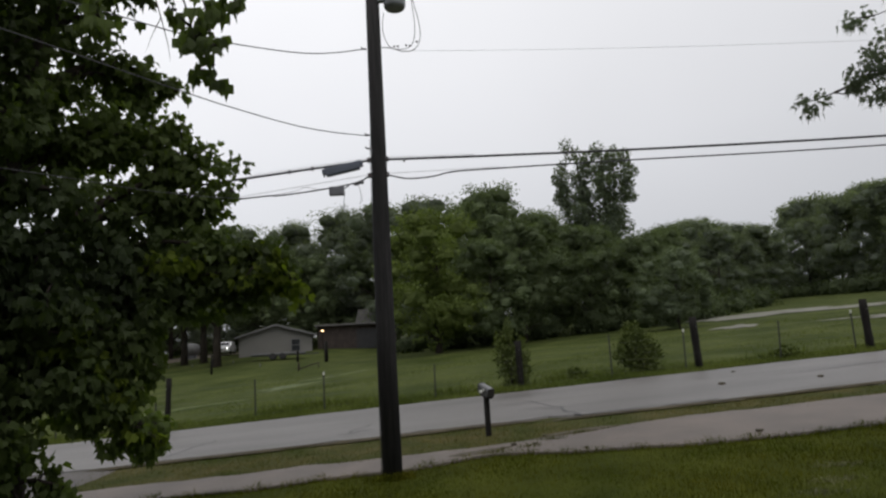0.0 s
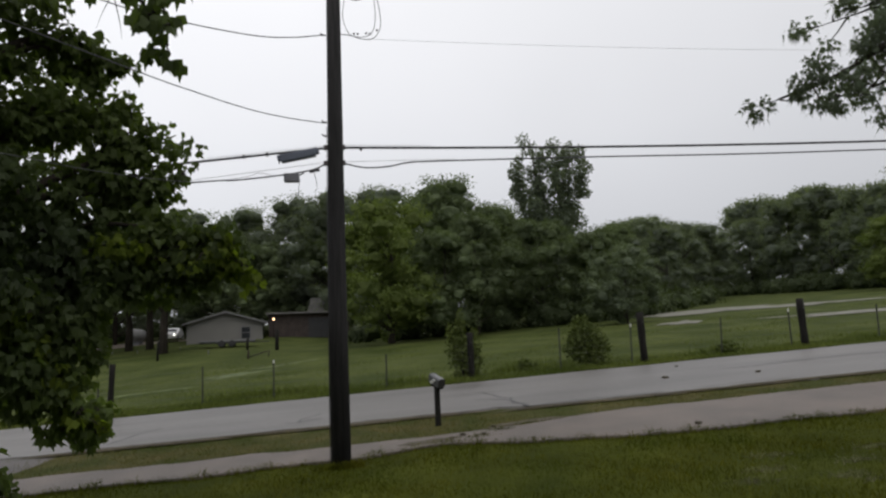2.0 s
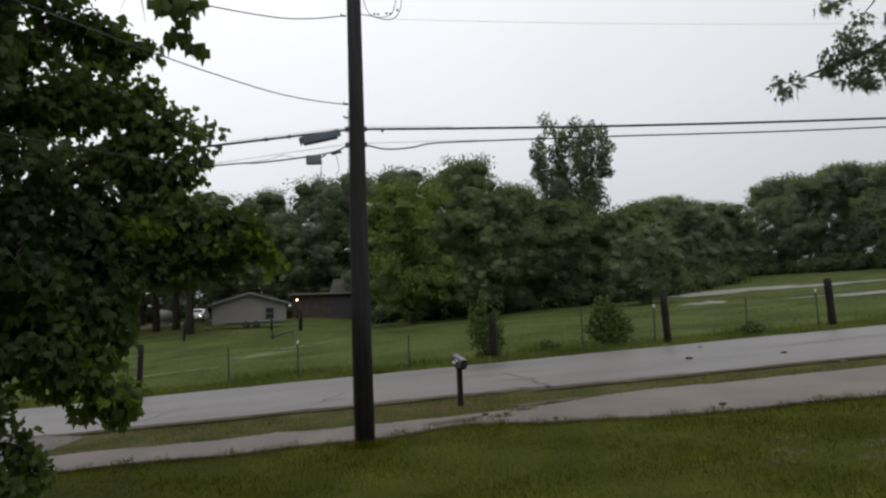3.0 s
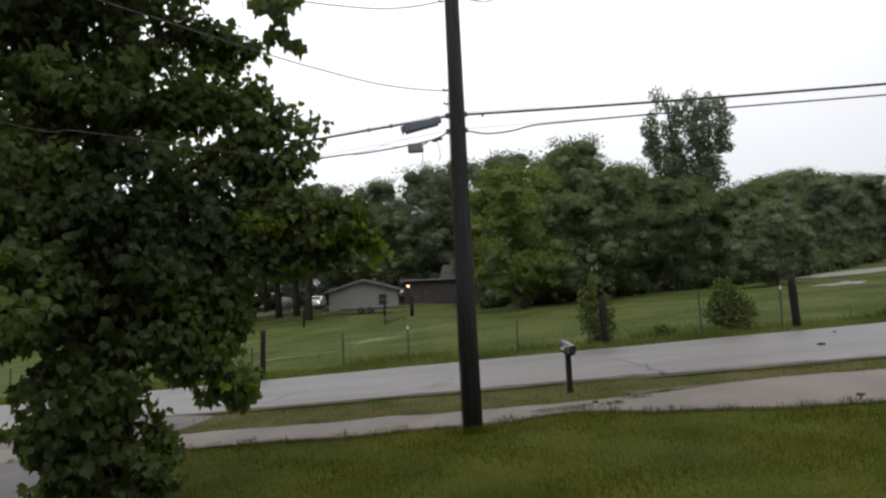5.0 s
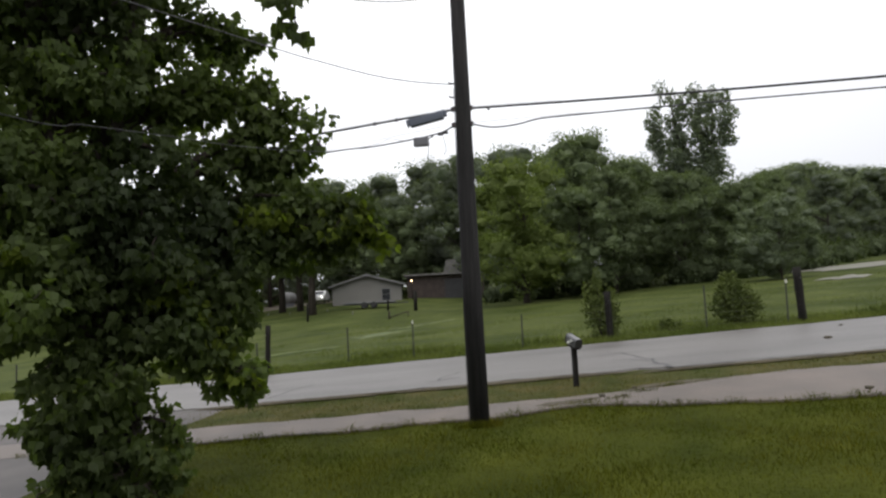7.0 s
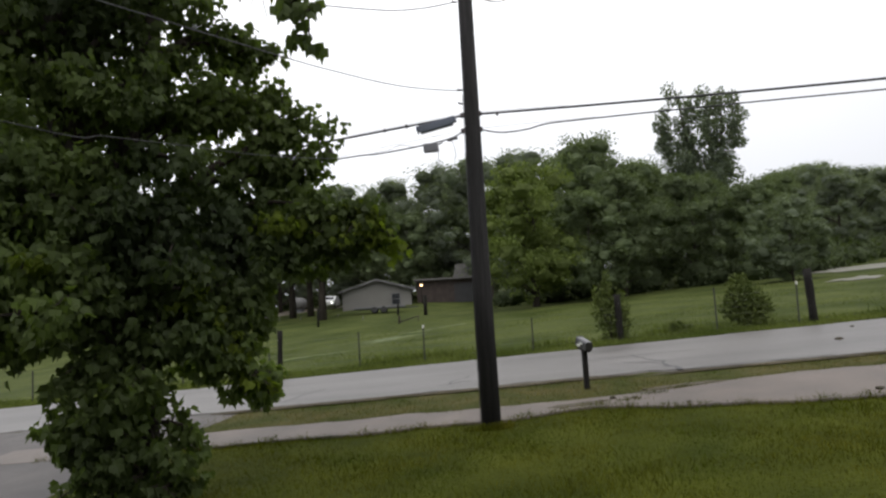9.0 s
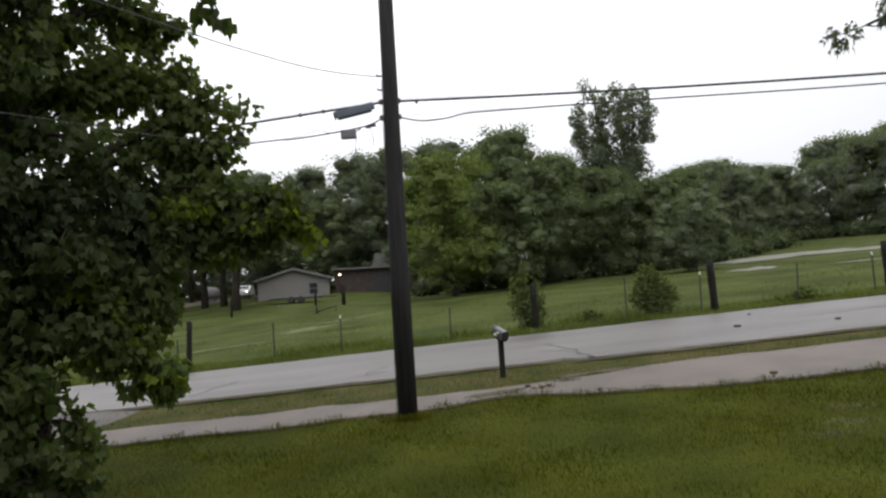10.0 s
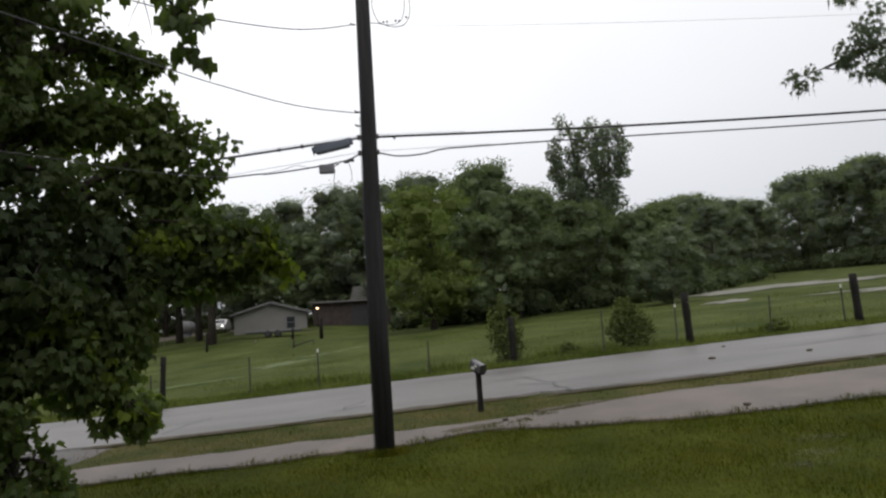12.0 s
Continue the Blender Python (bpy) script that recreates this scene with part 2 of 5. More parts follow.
GREEN_STEEL = material("painted_steel_post", (0.018, 0.02, 0.012), rough=0.6, vary=0.3, scale=4, fine=50, bump=0.1)
WHITE_TIP = material("white_paint", (0.46, 0.46, 0.43), rough=0.6, vary=0.12, scale=8, fine=60, bump=0.05)
WIRE = material("galvanised_wire", (0.16, 0.16, 0.16), rough=0.5, metal=0.6, vary=0.2, scale=3, fine=30, bump=0)
CABLE = material("black_cable", (0.03, 0.03, 0.032), rough=0.55, vary=0.2, scale=3, fine=30, bump=0)
PALE_CABLE = material("weathered_grey_cable", (0.075, 0.075, 0.08), rough=0.6, vary=0.2, scale=3, fine=30, bump=0)
TBOX = material("pale_grey_plastic", (0.13, 0.13, 0.145), rough=0.5, vary=0.15, scale=4, fine=30, bump=0.1)
SPLICE = material("grey_plastic", (0.085, 0.098, 0.13), rough=0.5, vary=0.15, scale=4, fine=30, bump=0.1)
TANK = material("grey_enamel", (0.22, 0.23, 0.25), rough=0.4, vary=0.15, scale=4, fine=30, bump=0.05)
PORCELAIN = material("dark_porcelain", (0.05, 0.04, 0.04), rough=0.25, vary=0.2, scale=5, fine=30, bump=0)
MAILBOX_METAL = material("black_painted_tin", (0.022, 0.022, 0.024), rough=0.28, spec=0.6, coat=0.25, metal=0.0, vary=0.3, scale=8, fine=60, bump=0.1)
BARK = material("wet_bark", (0.04, 0.033, 0.026), rough=0.85, vary=0.4, scale=3, fine=25, bump=1.0, bump_dist=0.03, stretch=(3, 3, 0.6), spec=0.2)
SIDING = material("tan_siding", (0.15, 0.145, 0.135), rough=0.7, vary=0.08, scale=0.6, fine=20, bump=0.1)
HOME_SIDING = material("tan_house_siding", (0.15, 0.145, 0.135), rough=0.7, vary=0.08, scale=0.6, fine=20, bump=0.1)
TRIM = material("white_trim", (0.14, 0.14, 0.14), rough=0.6, vary=0.08, scale=2, fine=20, bump=0.05)
SHINGLE = material("grey_shingle", (0.12, 0.115, 0.11), rough=0.9, vary=0.25, scale=2, fine=25, bump=0.4)
BRICK = material("dark_brick", (0.045, 0.034, 0.030), rough=0.9, vary=0.3, scale=2, fine=25, bump=0.4)
DARK = material("dark_interior", (0.02, 0.02, 0.022), rough=0.6, vary=0.2, scale=2, fine=10, bump=0)
GLASS = material("window_glass", (0.02, 0.022, 0.025), rough=0.08, vary=0.1, scale=1, fine=5, bump=0, spec=0.6)
CAR_PAINT = material("white_car_paint", (0.6, 0.6, 0.6), rough=0.3, vary=0.05, scale=1, fine=10, bump=0, coat=0.6)
TYRE = material("tyre_rubber", (0.02, 0.02, 0.02), rough=0.8, vary=0.2, scale=4, fine=40, bump=0.2)
MAPLE = leaf_material("maple_leaf", (0.041, 0.057, 0.025), tint=(0.084, 0.112, 0.034), translucent=0.5, rough=0.55, spec=0.14)
# yellower maple leaf, with the brightness of lit tips put into its colour
MAPLE_YELLOW_LIT = leaf_material("yellow_lit_maple_leaf", (0.088, 0.118, 0.018), tint=(0.118, 0.150, 0.024), translucent=0.55)
OAK = leaf_material("oak_leaf", (0.082, 0.100, 0.070), translucent=0.3)
# raised a little in place of haze over the woods
LEAF_A = leaf_material("broadleaf_green", (0.088, 0.112, 0.060), tint=(0.112, 0.138, 0.072))
LEAF_B = leaf_material("fresh_green_leaf", (0.100, 0.130, 0.038), tint=(0.124, 0.154, 0.046))
LEAF_C = leaf_material("grey_green_leaf", (0.120, 0.146, 0.094), tint=(0.142, 0.17, 0.110))
# lighter and greyer, with distance haze put into the colour
LEAF_P = leaf_material("hazed_cottonwood_leaf", (0.115, 0.14, 0.098), tint=(0.13, 0.155, 0.11))
# paled and greyed to stand for mist over the far woods
LEAF_D = leaf_material("hazed_wood_leaf", (0.116, 0.134, 0.104), tint=(0.130, 0.150, 0.114), translucent=0.5, objects=0.12)
CEDAR = leaf_material("cedar_foliage", (0.06, 0.080, 0.026), tint=(0.092, 0.112, 0.032), translucent=0.2)
BRUSH = leaf_material("undergrowth_leaf", (0.045, 0.058, 0.030), tint=(0.060, 0.076, 0.036))


def glow(name, colour, strength):
    m = bpy.data.materials.new(name)
    m.use_nodes = True
    b = m.node_tree.nodes["Principled BSDF"]
    b.inputs["Base Color"].default_value = (*colour, 1)
    b.inputs["Emission Color"].default_value = (*colour, 1)
    b.inputs["Emission Strength"].default_value = strength
    return m


LAMP_GLOW = glow("lamp_glow", (1.0, 0.60, 0.30), 5)
HEADLIGHT = glow("headlight_glow", (1.0, 0.98, 0.92), 5)


# ---- mesh helpers ----
def mesh_of(name, verts, faces, mats, smooth=False):
    me = bpy.data.meshes.new(name)
    me.from_pydata([tuple(v) for v in verts] if not isinstance(verts, np.ndarray) else verts.tolist(), [], faces.tolist() if isinstance(faces, np.ndarray) else faces)
    for m in (mats if isinstance(mats, (list, tuple)) else [mats]):
        me.materials.append(m)
    if smooth:
        me.polygons.foreach_set("use_smooth", [True] * len(me.polygons))
    me.update()
    return me


def part(name, shape, mat, parent=None, label=""):
    """Links a bmesh, or a (verts, faces) pair, as one mesh object under a thing or a part."""
    if isinstance(shape, bmesh.types.BMesh):
        me = bpy.data.meshes.new(name)
        shape.to_mesh(me)
        shape.free()
        me.materials.append(mat)
    else:
        me = mesh_of(name, shape[0], shape[1], mat, len(shape) > 2)
    ob = new(name, me)
    if parent:
        ob.parent = parent
    if label:
        ob["label"] = label
    return ob


def thing(name, label, category, group="", kind="", at=(0, 0, 0), turn=0):
    ob = new(name)
    ob.matrix_basis = pose(*at, 0, 0, turn)
    return tagged(ob, label, category, group, kind)


def box(size, centre=(0, 0, 0), bevel=0.0, turn=None):
    bm = bmesh.new()
    bmesh.ops.create_cube(bm, size=1.0, matrix=Matrix.Translation(centre) @ (turn or Matrix()) @ Matrix.Diagonal((*size, 1)))
    if bevel:
        bmesh.ops.bevel(bm, geom=bm.edges[:], offset=bevel, segments=2, affect="EDGES", profile=0.6)
    return bm


def tube(points, radii, sides=8, cap=True):
    """A tapered tube along points."""
    pts = [Vector(p) for p in points]
    verts, faces = [], []
    side = None
    for i, p in enumerate(pts):
        d = (pts[min(i + 1, len(pts) - 1)] - pts[max(i - 1, 0)]).normalized()
        if side is None:
            side = d.orthogonal().normalized()
        side = (side - d * side.dot(d)).normalized()
        other = d.cross(side)
        for k in range(sides):
            a = 2 * math.pi * k / sides
            verts.append(p + (side * math.cos(a) + other * math.sin(a)) * radii[i])
    for i in range(len(pts) - 1):
        for k in range(sides):
            a, b = i * sides + k, i * sides + (k + 1) % sides
            faces.append((a, b, b + sides, a + sides))
    if cap:
        faces.append(tuple(range(sides - 1, -1, -1)))
        faces.append(tuple(range((len(pts) - 1) * sides, len(pts) * sides)))
    return verts, faces, True


def joined(shapes):
    verts, faces = [], []
    for s in shapes:
        o = len(verts)
        verts += list(s[0])
        faces += [tuple(i + o for i in f) for f in s[1]]
    return verts, faces, True


def unit(a):
    return a / np.maximum(np.linalg.norm(a, axis=1, keepdims=True), 1e-9)


def scatter(template, faces, pos, tip, normal, size):
    """Copies of a leaf template (x along the tip, z along the normal), joined into one mesh."""
    tip = unit(tip)
    normal = unit(normal - tip * np.sum(normal * tip, axis=1, keepdims=True))
    side = np.cross(normal, tip)
    t = np.asarray(template)
    v = (tip[:, None, :] * t[None, :, 0:1] + side[:, None, :] * t[None, :, 1:2] + normal[:, None, :] * t[None, :, 2:3]) * size[:, None, None] + pos[:, None, :]
    n, k = len(pos), len(t)
    f = np.asarray(faces)
    return v.reshape(-1, 3), (f[None] + (np.arange(n) * k)[:, None, None]).reshape(-1, f.shape[1])


def lobed_leaf(tips, depth, fold=0.16):
    """A leaf with pointed lobes: tips are (angle from the leaf's axis, reach); folded along its middle and curled at the tip."""
    ends = [(-a, r) for a, r in reversed(tips) if a > 0] + [(a, r) for a, r in tips]
    ring = [(-170, 0.10)]
    for k, (a, r) in enumerate(ends):
        ring.append((a, r))
        if k < len(ends) - 1:
            ring.append(((a + ends[k + 1][0]) / 2, depth))
    ring.append((170, 0.10))
    pts = [(0.30, 0.0, 0.0)]
    for a, r in ring:
        x, y = 0.30 + r * math.cos(radians(a)), r * math.sin(radians(a))
        pts.append((x, y, fold * abs(y) - 0.22 * max(0, x - 0.3) ** 2))
    n = len(pts) - 1
    return pts, [(0, 1 + k, 1 + (k + 1) % n) for k in range(n)]


MAPLE_LEAF = lobed_leaf(((0, 0.74), (38, 0.54), (86, 0.38)), 0.41, fold=0.42)
OAK_LEAF = lobed_leaf(((0, 0.76), (34, 0.44), (80, 0.30)), 0.17)
TUFT_LEAF = ([(0, 0, 0), (0.35, 0.30, 0.06), (1.0, 0.05, -0.08), (0.45, -0.28, 0.05)], [(0, 1, 2), (0, 2, 3)])
BLADE_LEAF = ([(0, 0.06, 0), (0, -0.06, 0), (1.0, 0, 0.25)], [(0, 1, 2)])


# ---- ground ----
def step(a, b, x):
    u = np.clip((x - a) / (b - a), 0, 1)
    return u * u * (3 - 2 * u)


def height(x, y):
    """The land: a slope that rises across the road and to the east, levelled at the lawn and far off."""
    x, y = np.asarray(x, float), np.asarray(y, float)
    xc = np.where(np.abs(x) < 70, x, np.sign(x) * (70 + 50 * np.tanh((np.abs(x) - 70) / 50)))
    yc = np.where(y < 110, y, 110 + 60 * np.tanh((y - 110) / 60))
    slope = 0.0515 * xc + 0.0497 * yc - 0.58
    lawn = 0.03 * xc
    k = step(1.0, 9.0, y)
    z = lawn * (1 - k) + slope * k
    z = z + 0.036 * np.clip(y - 40, 0, 60) * step(6, -12, x)
    z = z - 0.75 * np.exp(-((x + 7) / 6) ** 2) * step(46, 64, y)
    z = z + 0.05 * np.sin(x * 0.7 + 1.3) * np.sin(y * 0.45) * step(23, 32, y) * step(12, 4, x)
    return z


def ground_z(x, y):
    return float(height(x, y))


def sheet(xs, ys, lift=0.0):
    X, Y = np.meshgrid(xs, ys)
    Z = height(X, Y) + lift
    v = np.stack([X, Y, Z], -1).reshape(-1, 3)
    w = len(xs)
    i = np.arange(len(ys) - 1)[:, None] * w + np.arange(w - 1)[None]
    return v, np.stack([i, i + 1, i + w + 1, i + w], -1).reshape(-1, 4)


def axis(fine, near, far, grow=1.25):
    vals = list(np.arange(-near, near + fine / 2, fine))
    s = fine
    while vals[-1] < far:
        s *= grow
        vals.append(vals[-1] + s)
        vals.insert(0, vals[0] - s)
    return np.array(vals)


gx = axis(0.5, 30, 1500)
gy = axis(0.5, 40, 1500)
gv, gf = sheet(gx, gy)
ground = part("ground", (gv, gf, True), GRASS_SOIL)
ground.data.materials.append(PASTURE)
ground.data.materials.append(VERGE_SOIL)
middle = gv[gf].mean(axis=1)
ground.data.polygons.foreach_set("material_index", np.where(middle[:, 1] > 17, 1, np.where(middle[:, 1] > 11.5, 2, 0)).astype(np.int32))
tagged(ground, "wet green lawn and pasture sloping up away", "ground", kind="structure")


def ribbon(name, mat, x0, x1, near, far, lift, step_x=0.25, rows=8, skirt=0.05):
    """A strip along the road between two edge functions of x, lying on the land, with its sides turned down."""
    xs = np.arange(x0, x1 + 1e-6, step_x)
    n, f = np.array([near(x) for x in xs]), np.array([far(x) for x in xs])
    lines = []
    for k in range(rows + 1):
        y = n + (f - n) * k / rows
        crown = lift
        lines.append(np.stack([xs, y, height(xs, y) + crown], 1))
    lo, hi = lines[0].copy(), lines[-1].copy()
    lo[:, 2] -= skirt
    hi[:, 2] -= skirt
    lo[:, 1] -= 0.02
    hi[:, 1] += 0.02
    v = np.concatenate([lo, *lines, hi])
    w = len(xs)
    i = np.arange(rows + 2)[:, None] * w + np.arange(w - 1)[None]
    return part(name, (v, np.stack([i, i + 1, i + w + 1, i + w], -1).reshape(-1, 4)), mat)


def wob(x, seed, amp=0.12, freq=0.8):
    return amp * (noise.noise((x * freq, seed, 0.3)) + 0.5 * noise.noise((x * freq * 3.1, seed, 1.7)))


road = ribbon("road", ASPHALT, -120, 120, lambda x: 14.15 - 0.27 * float(step(1.5, 4.5, x)) + wob(x, 1.0, 0.22, 1.1), lambda x: 19.3 - 0.004 * max(0, abs(x - 3) - 5) ** 1.5 + wob(x, 2.0, 0.10), 0.045)
tagged(road, "wet pale grey asphalt country road with worn edges", "road", kind="structure")


def path_near(x):
    return 10.62 - 0.50 * float(step(1.0, 4.5, x)) + 0.42 * math.exp(-((x - 0.5) / 0.9) ** 2) + wob(x, 3.0, 0.12) - 0.02 * max(0, x - 6)


def path_far(x):
    return 11.82 + 0.70 * float(step(0.6, 4.5, x)) + wob(x, 4.0, 0.14)


path = ribbon("pavement", CONCRETE, -10.4, 60, path_near, path_far, 0.042, rows=5)
tagged(path, "wet gravelly concrete sidewalk widening along the road", "pavement", kind="structure")


# ---- utility pole, its fittings and the lines ----
PX, PY = -0.975, 10.46
PZ = ground_z(PX, PY)
pole = thing("utility_pole", "tall dark creosoted wooden utility pole beside the sidewalk", "utility pole", at=(PX, PY, 0))
part("shaft", tube([(0.01, 0, PZ - 0.3), (0.0, 0, 2.5), (0.015, 0, 5.0), (0.03, 0, 9.6)], [0.155, 0.145, 0.125, 0.105], 16), POLE_WOOD, pole)
for z, dx in ((4.86, -0.14), (4.60, -0.14), (4.86, 0.14), (4.60, 0.14)):
    part("cable_clamp", box((0.07, 0.06, 0.08), (dx, -0.02, z), 0.012), PORCELAIN, pole, "dark bolted cable clamp")
for z in (6.78, 5.28, 5.05):
    part("service_hook", tube([(-0.11, -0.03, z), (-0.17, -0.05, z), (-0.19, -0.05, z + 0.03)], [0.014, 0.014, 0.012], 6), PORCELAIN, pole)
part("ground_wire", tube([(-0.115, -0.04, 5.2), (-0.13, -0.04, 4.0), (-0.155, -0.04, PZ + 0.05)], [0.006] * 3, 5), PALE_CABLE, pole)

transformer = thing("pole_transformer", "grey cylindrical transformer can hung on the utility pole", "transformer", at=(PX + 0.40, PY - 0.02, 7.47))
part("tank", tube([(0, 0, 0), (0, 0, 0.02), (0, 0, 0.06), (0, 0, 0.72), (0, 0, 0.76)], [0.13, 0.165, 0.185, 0.185, 0.17], 24), TANK, transformer)
part("lid", tube([(0, 0, 0.762), (0, 0, 0.80), (0, 0, 0.86)], [0.195, 0.195, 0.09], 24), TANK, transformer)
part("bracket", box((0.14, 0.10, 0.06), (-0.235, 0, 0.18), 0.01), TANK, transformer)
part("bracket", box((0.14, 0.10, 0.06), (-0.235, 0, 0.58), 0.01), TANK, transformer)
part("bushing", tube([(0, 0, 0.86), (0, 0, 0.92), (0, 0, 0.96), (0, 0, 1.08)], [0.05, 0.03, 0.045, 0.02], 10), PORCELAIN, transformer)
for k in range(3):
    part("terminal", tube([(0.17, 0.08 * (k - 1), 0.55), (0.24, 0.08 * (k - 1), 0.56)], [0.025, 0.018], 8), PORCELAIN, transformer)


def wire(name, label, points, radius, mat):
    v = tube(points, [radius] * len(points), 6)
    return tagged(part(name, v, mat), label, "cable")


def sagging(a, b, sag, n=28):
    a, b = Vector(a), Vector(b)
    return [a.lerp(b, k / n) - Vector((0, 0, 4 * sag * (k / n) * (1 - k / n))) for k in range(n + 1)]


def smooth_line(points, n=8):
    """A rounded line through a few points."""
    p = [Vector(q) for q in points]
    p = [p[0] * 2 - p[1], *p, p[-1] * 2 - p[-2]]
    res = []
    for i in range(1, len(p) - 2):
        for k in range(n):
            u = k / n
            res.append(0.5 * ((2 * p[i]) + (p[i + 1] - p[i - 1]) * u + (2 * p[i - 1] - 5 * p[i] + 4 * p[i + 1] - p[i + 2]) * u * u + (3 * p[i] - p[i - 1] - 3 * p[i + 1] + p[i + 2]) * u ** 3))
    return res + [p[-2]]


wire("trunk_cable", "thick black telephone trunk cable along the road", sagging((PX + 0.14, PY, 4.86), (40, PY, 6.8), 0.756), 0.019, CABLE)
wire("trunk_cable", "thick black telephone trunk cable along the road", sagging((PX - 0.14, PY, 4.86), (-41, PY, 2.8), 0.40), 0.019, CABLE)
wire("lower_cable", "thinner black line slung under the trunk cable", smooth_line([(PX + 0.14, PY, 4.60), (-0.5, PY, 4.52), (-0.1, PY, 4.53), (0.2, PY, 4.585), (0.7, PY, 4.60), (3.0, PY, 4.61), (7.3, PY, 4.61), (14.0, PY, 4.75), (24.0, PY, 5.35), (40.0, PY, 6.7)]), 0.012, CABLE)
wire("lower_cable", "thinner black line slung under the trunk cable", smooth_line([(PX - 0.14, PY, 4.60), (-1.35, PY, 4.50), (-1.9, PY, 4.42), (-2.6, PY, 4.36), (-3.4, PY, 4.33), (-8.9, PY, 3.95), (-20.0, PY, 3.2), (-41.0, PY, 2.4)]), 0.012, CABLE)
wire("service_drop", "grey house service cable crossing in front of the maple", smooth_line([(-1.95, PY - 0.05, 4.41), (-2.15, 10.35, 4.44), (-2.35, 10.2, 4.34), (-2.61, 8.56, 3.86), (-2.9, 6.63, 3.48), (-3.09, 5.41, 3.30), (-3.23, 4.49, 3.16), (-3.34, 3.8, 3.06), (-3.7, 0.0, 2.9), (-4.2, -6.05, 3.1)]), 0.0038, CABLE)


def drop_to_house(z0, sags):
    """A service line from the pole to the corner of the house: heights at shares of the way."""
    return smooth_line([(PX - 0.15 - 14.07 * u, PY - 16.5 * u, z) for u, z in ((0.0, z0), *sags)], 8)


wire("service_drop", "grey twisted house service cable from the pole", drop_to_house(6.80, ((0.033, 6.50), (0.067, 6.27), (0.124, 6.03), (0.17, 5.92), (0.3, 5.85), (0.6, 6.1), (1.0, 6.6))), 0.009, PALE_CABLE)
wire("service_drop", "thin grey house service cable from the pole", drop_to_house(5.28, ((0.037, 5.17), (0.07, 5.12), (0.11, 5.13), (0.15, 5.17), (0.3, 5.4), (0.6, 5.8), (1.0, 6.2))), 0.0085, PALE_CABLE)
wire("power_line", "thin pale overhead power line", sagging((PX + 0.65, PY, 6.72), (40, PY, 8.6), 1.05, 40), 0.0026, FAINT_WIRE)
wire("jumper_wire", "thin looped jumper wire under the transformer", smooth_line([(PX + 0.12, PY - 0.05, 6.79), (PX + 0.3, PY - 0.08, 6.75), (PX + 0.52, PY - 0.08, 6.68), (PX + 0.70, PY - 0.06, 6.72), (PX + 0.80, PY, 6.95), (PX + 0.78, PY, 7.3), (PX + 0.62, PY, 8.0)]), 0.007, PALE_CABLE)
wire("jumper_wire", "thin looped jumper wire under the transformer", smooth_line([(PX + 0.20, PY + 0.05, 7.46), (PX + 0.18, PY, 7.1), (PX + 0.28, PY, 6.82), (PX + 0.48, PY, 6.76), (PX + 0.66, PY, 6.84), (PX + 0.72, PY, 7.2), (PX + 0.64, PY, 8.0)]), 0.006, PALE_CABLE)
for dx, dz in ((0.36, 6.79), (0.42, 6.79), (0.56, 6.80), (0.62, 6.79), (0.74, 6.85)):
    tagged(part("wire_connector", box((0.035, 0.03, 0.028), (PX + dx, PY - 0.05, dz), 0.008), PORCELAIN), "small dark wire connector on the jumpers", "connector", "wire connectors")

wire("messenger_wire", "thin steel support wire over the lower line", sagging((PX + 0.14, PY, 4.625), (1.0, PY, 4.625), 0.0, 4), 0.004, FAINT_WIRE)
wire("messenger_wire", "thin steel support wire over the lower line", sagging((PX - 0.14, PY, 4.62), (-3.4, PY, 4.36), 0.0, 4), 0.004, FAINT_WIRE)
wire("messenger_wire", "thin steel support wire over the trunk cable", sagging((PX + 0.14, PY, 4.90), (0.6, PY, 4.86), 0.0, 4), 0.004, FAINT_WIRE)
wire("messenger_wire", "thin steel support wire over the trunk cable", sagging((PX - 0.14, PY, 4.90), (-3.0, PY, 4.73), 0.0, 4), 0.004, FAINT_WIRE)
# splice case and terminal box slung on the cables
splice = thing("splice_case", "long grey cable splice case hung on the trunk cable", "splice case", at=(-1.55, PY - 0.05, 4.735), turn=0)
tilt = Matrix.Rotation(radians(-10.5), 4, "Y")
part("case", box((0.56, 0.12, 0.13), (0, 0, -0.01), 0.02, tilt), SPLICE, splice)
part("end_cap", box((0.06, 0.09, 0.09), (-0.30, 0, -0.045), 0.015, tilt), SPLICE, splice)
part("end_cap", box((0.06, 0.09, 0.09), (0.30, 0, 0.06), 0.015, tilt), SPLICE, splice)
part("rib", box((0.60, 0.03, 0.025), (0, 0, 0.06), 0.006, tilt), SPLICE, splice)
part("hanger", box((0.02, 0.03, 0.10), (-0.30, 0, -0.08), 0.005), CABLE, splice)
tbox = thing("terminal_box", "small grey terminal box on the lower line", "terminal box", at=(-1.66, PY - 0.03, 4.37))
part("case", box((0.24, 0.10, 0.145), (0, 0, 0), 0.018), TBOX, tbox)
part("latch", box((0.03, 0.02, 0.10), (0.10, -0.03, 0.0), 0.005), CABLE, tbox)
part("stub", tube([(0.10, 0, 0.03), (0.16, 0, 0.06), (0.2, 0, 0.075)], [0.012, 0.01, 0.012], 6), CABLE, tbox)
part("tail", tube([(0.13, 0, -0.02), (0.11, 0, -0.16), (0.10, 0, -0.30)], [0.005] * 3, 5), CABLE, tbox)
part("tail", tube([(0.36, 0, 0.06), (0.39, 0, -0.06), (0.40, 0, -0.18), (0.36, 0, -0.24)], [0.005] * 4, 5), CABLE, tbox)
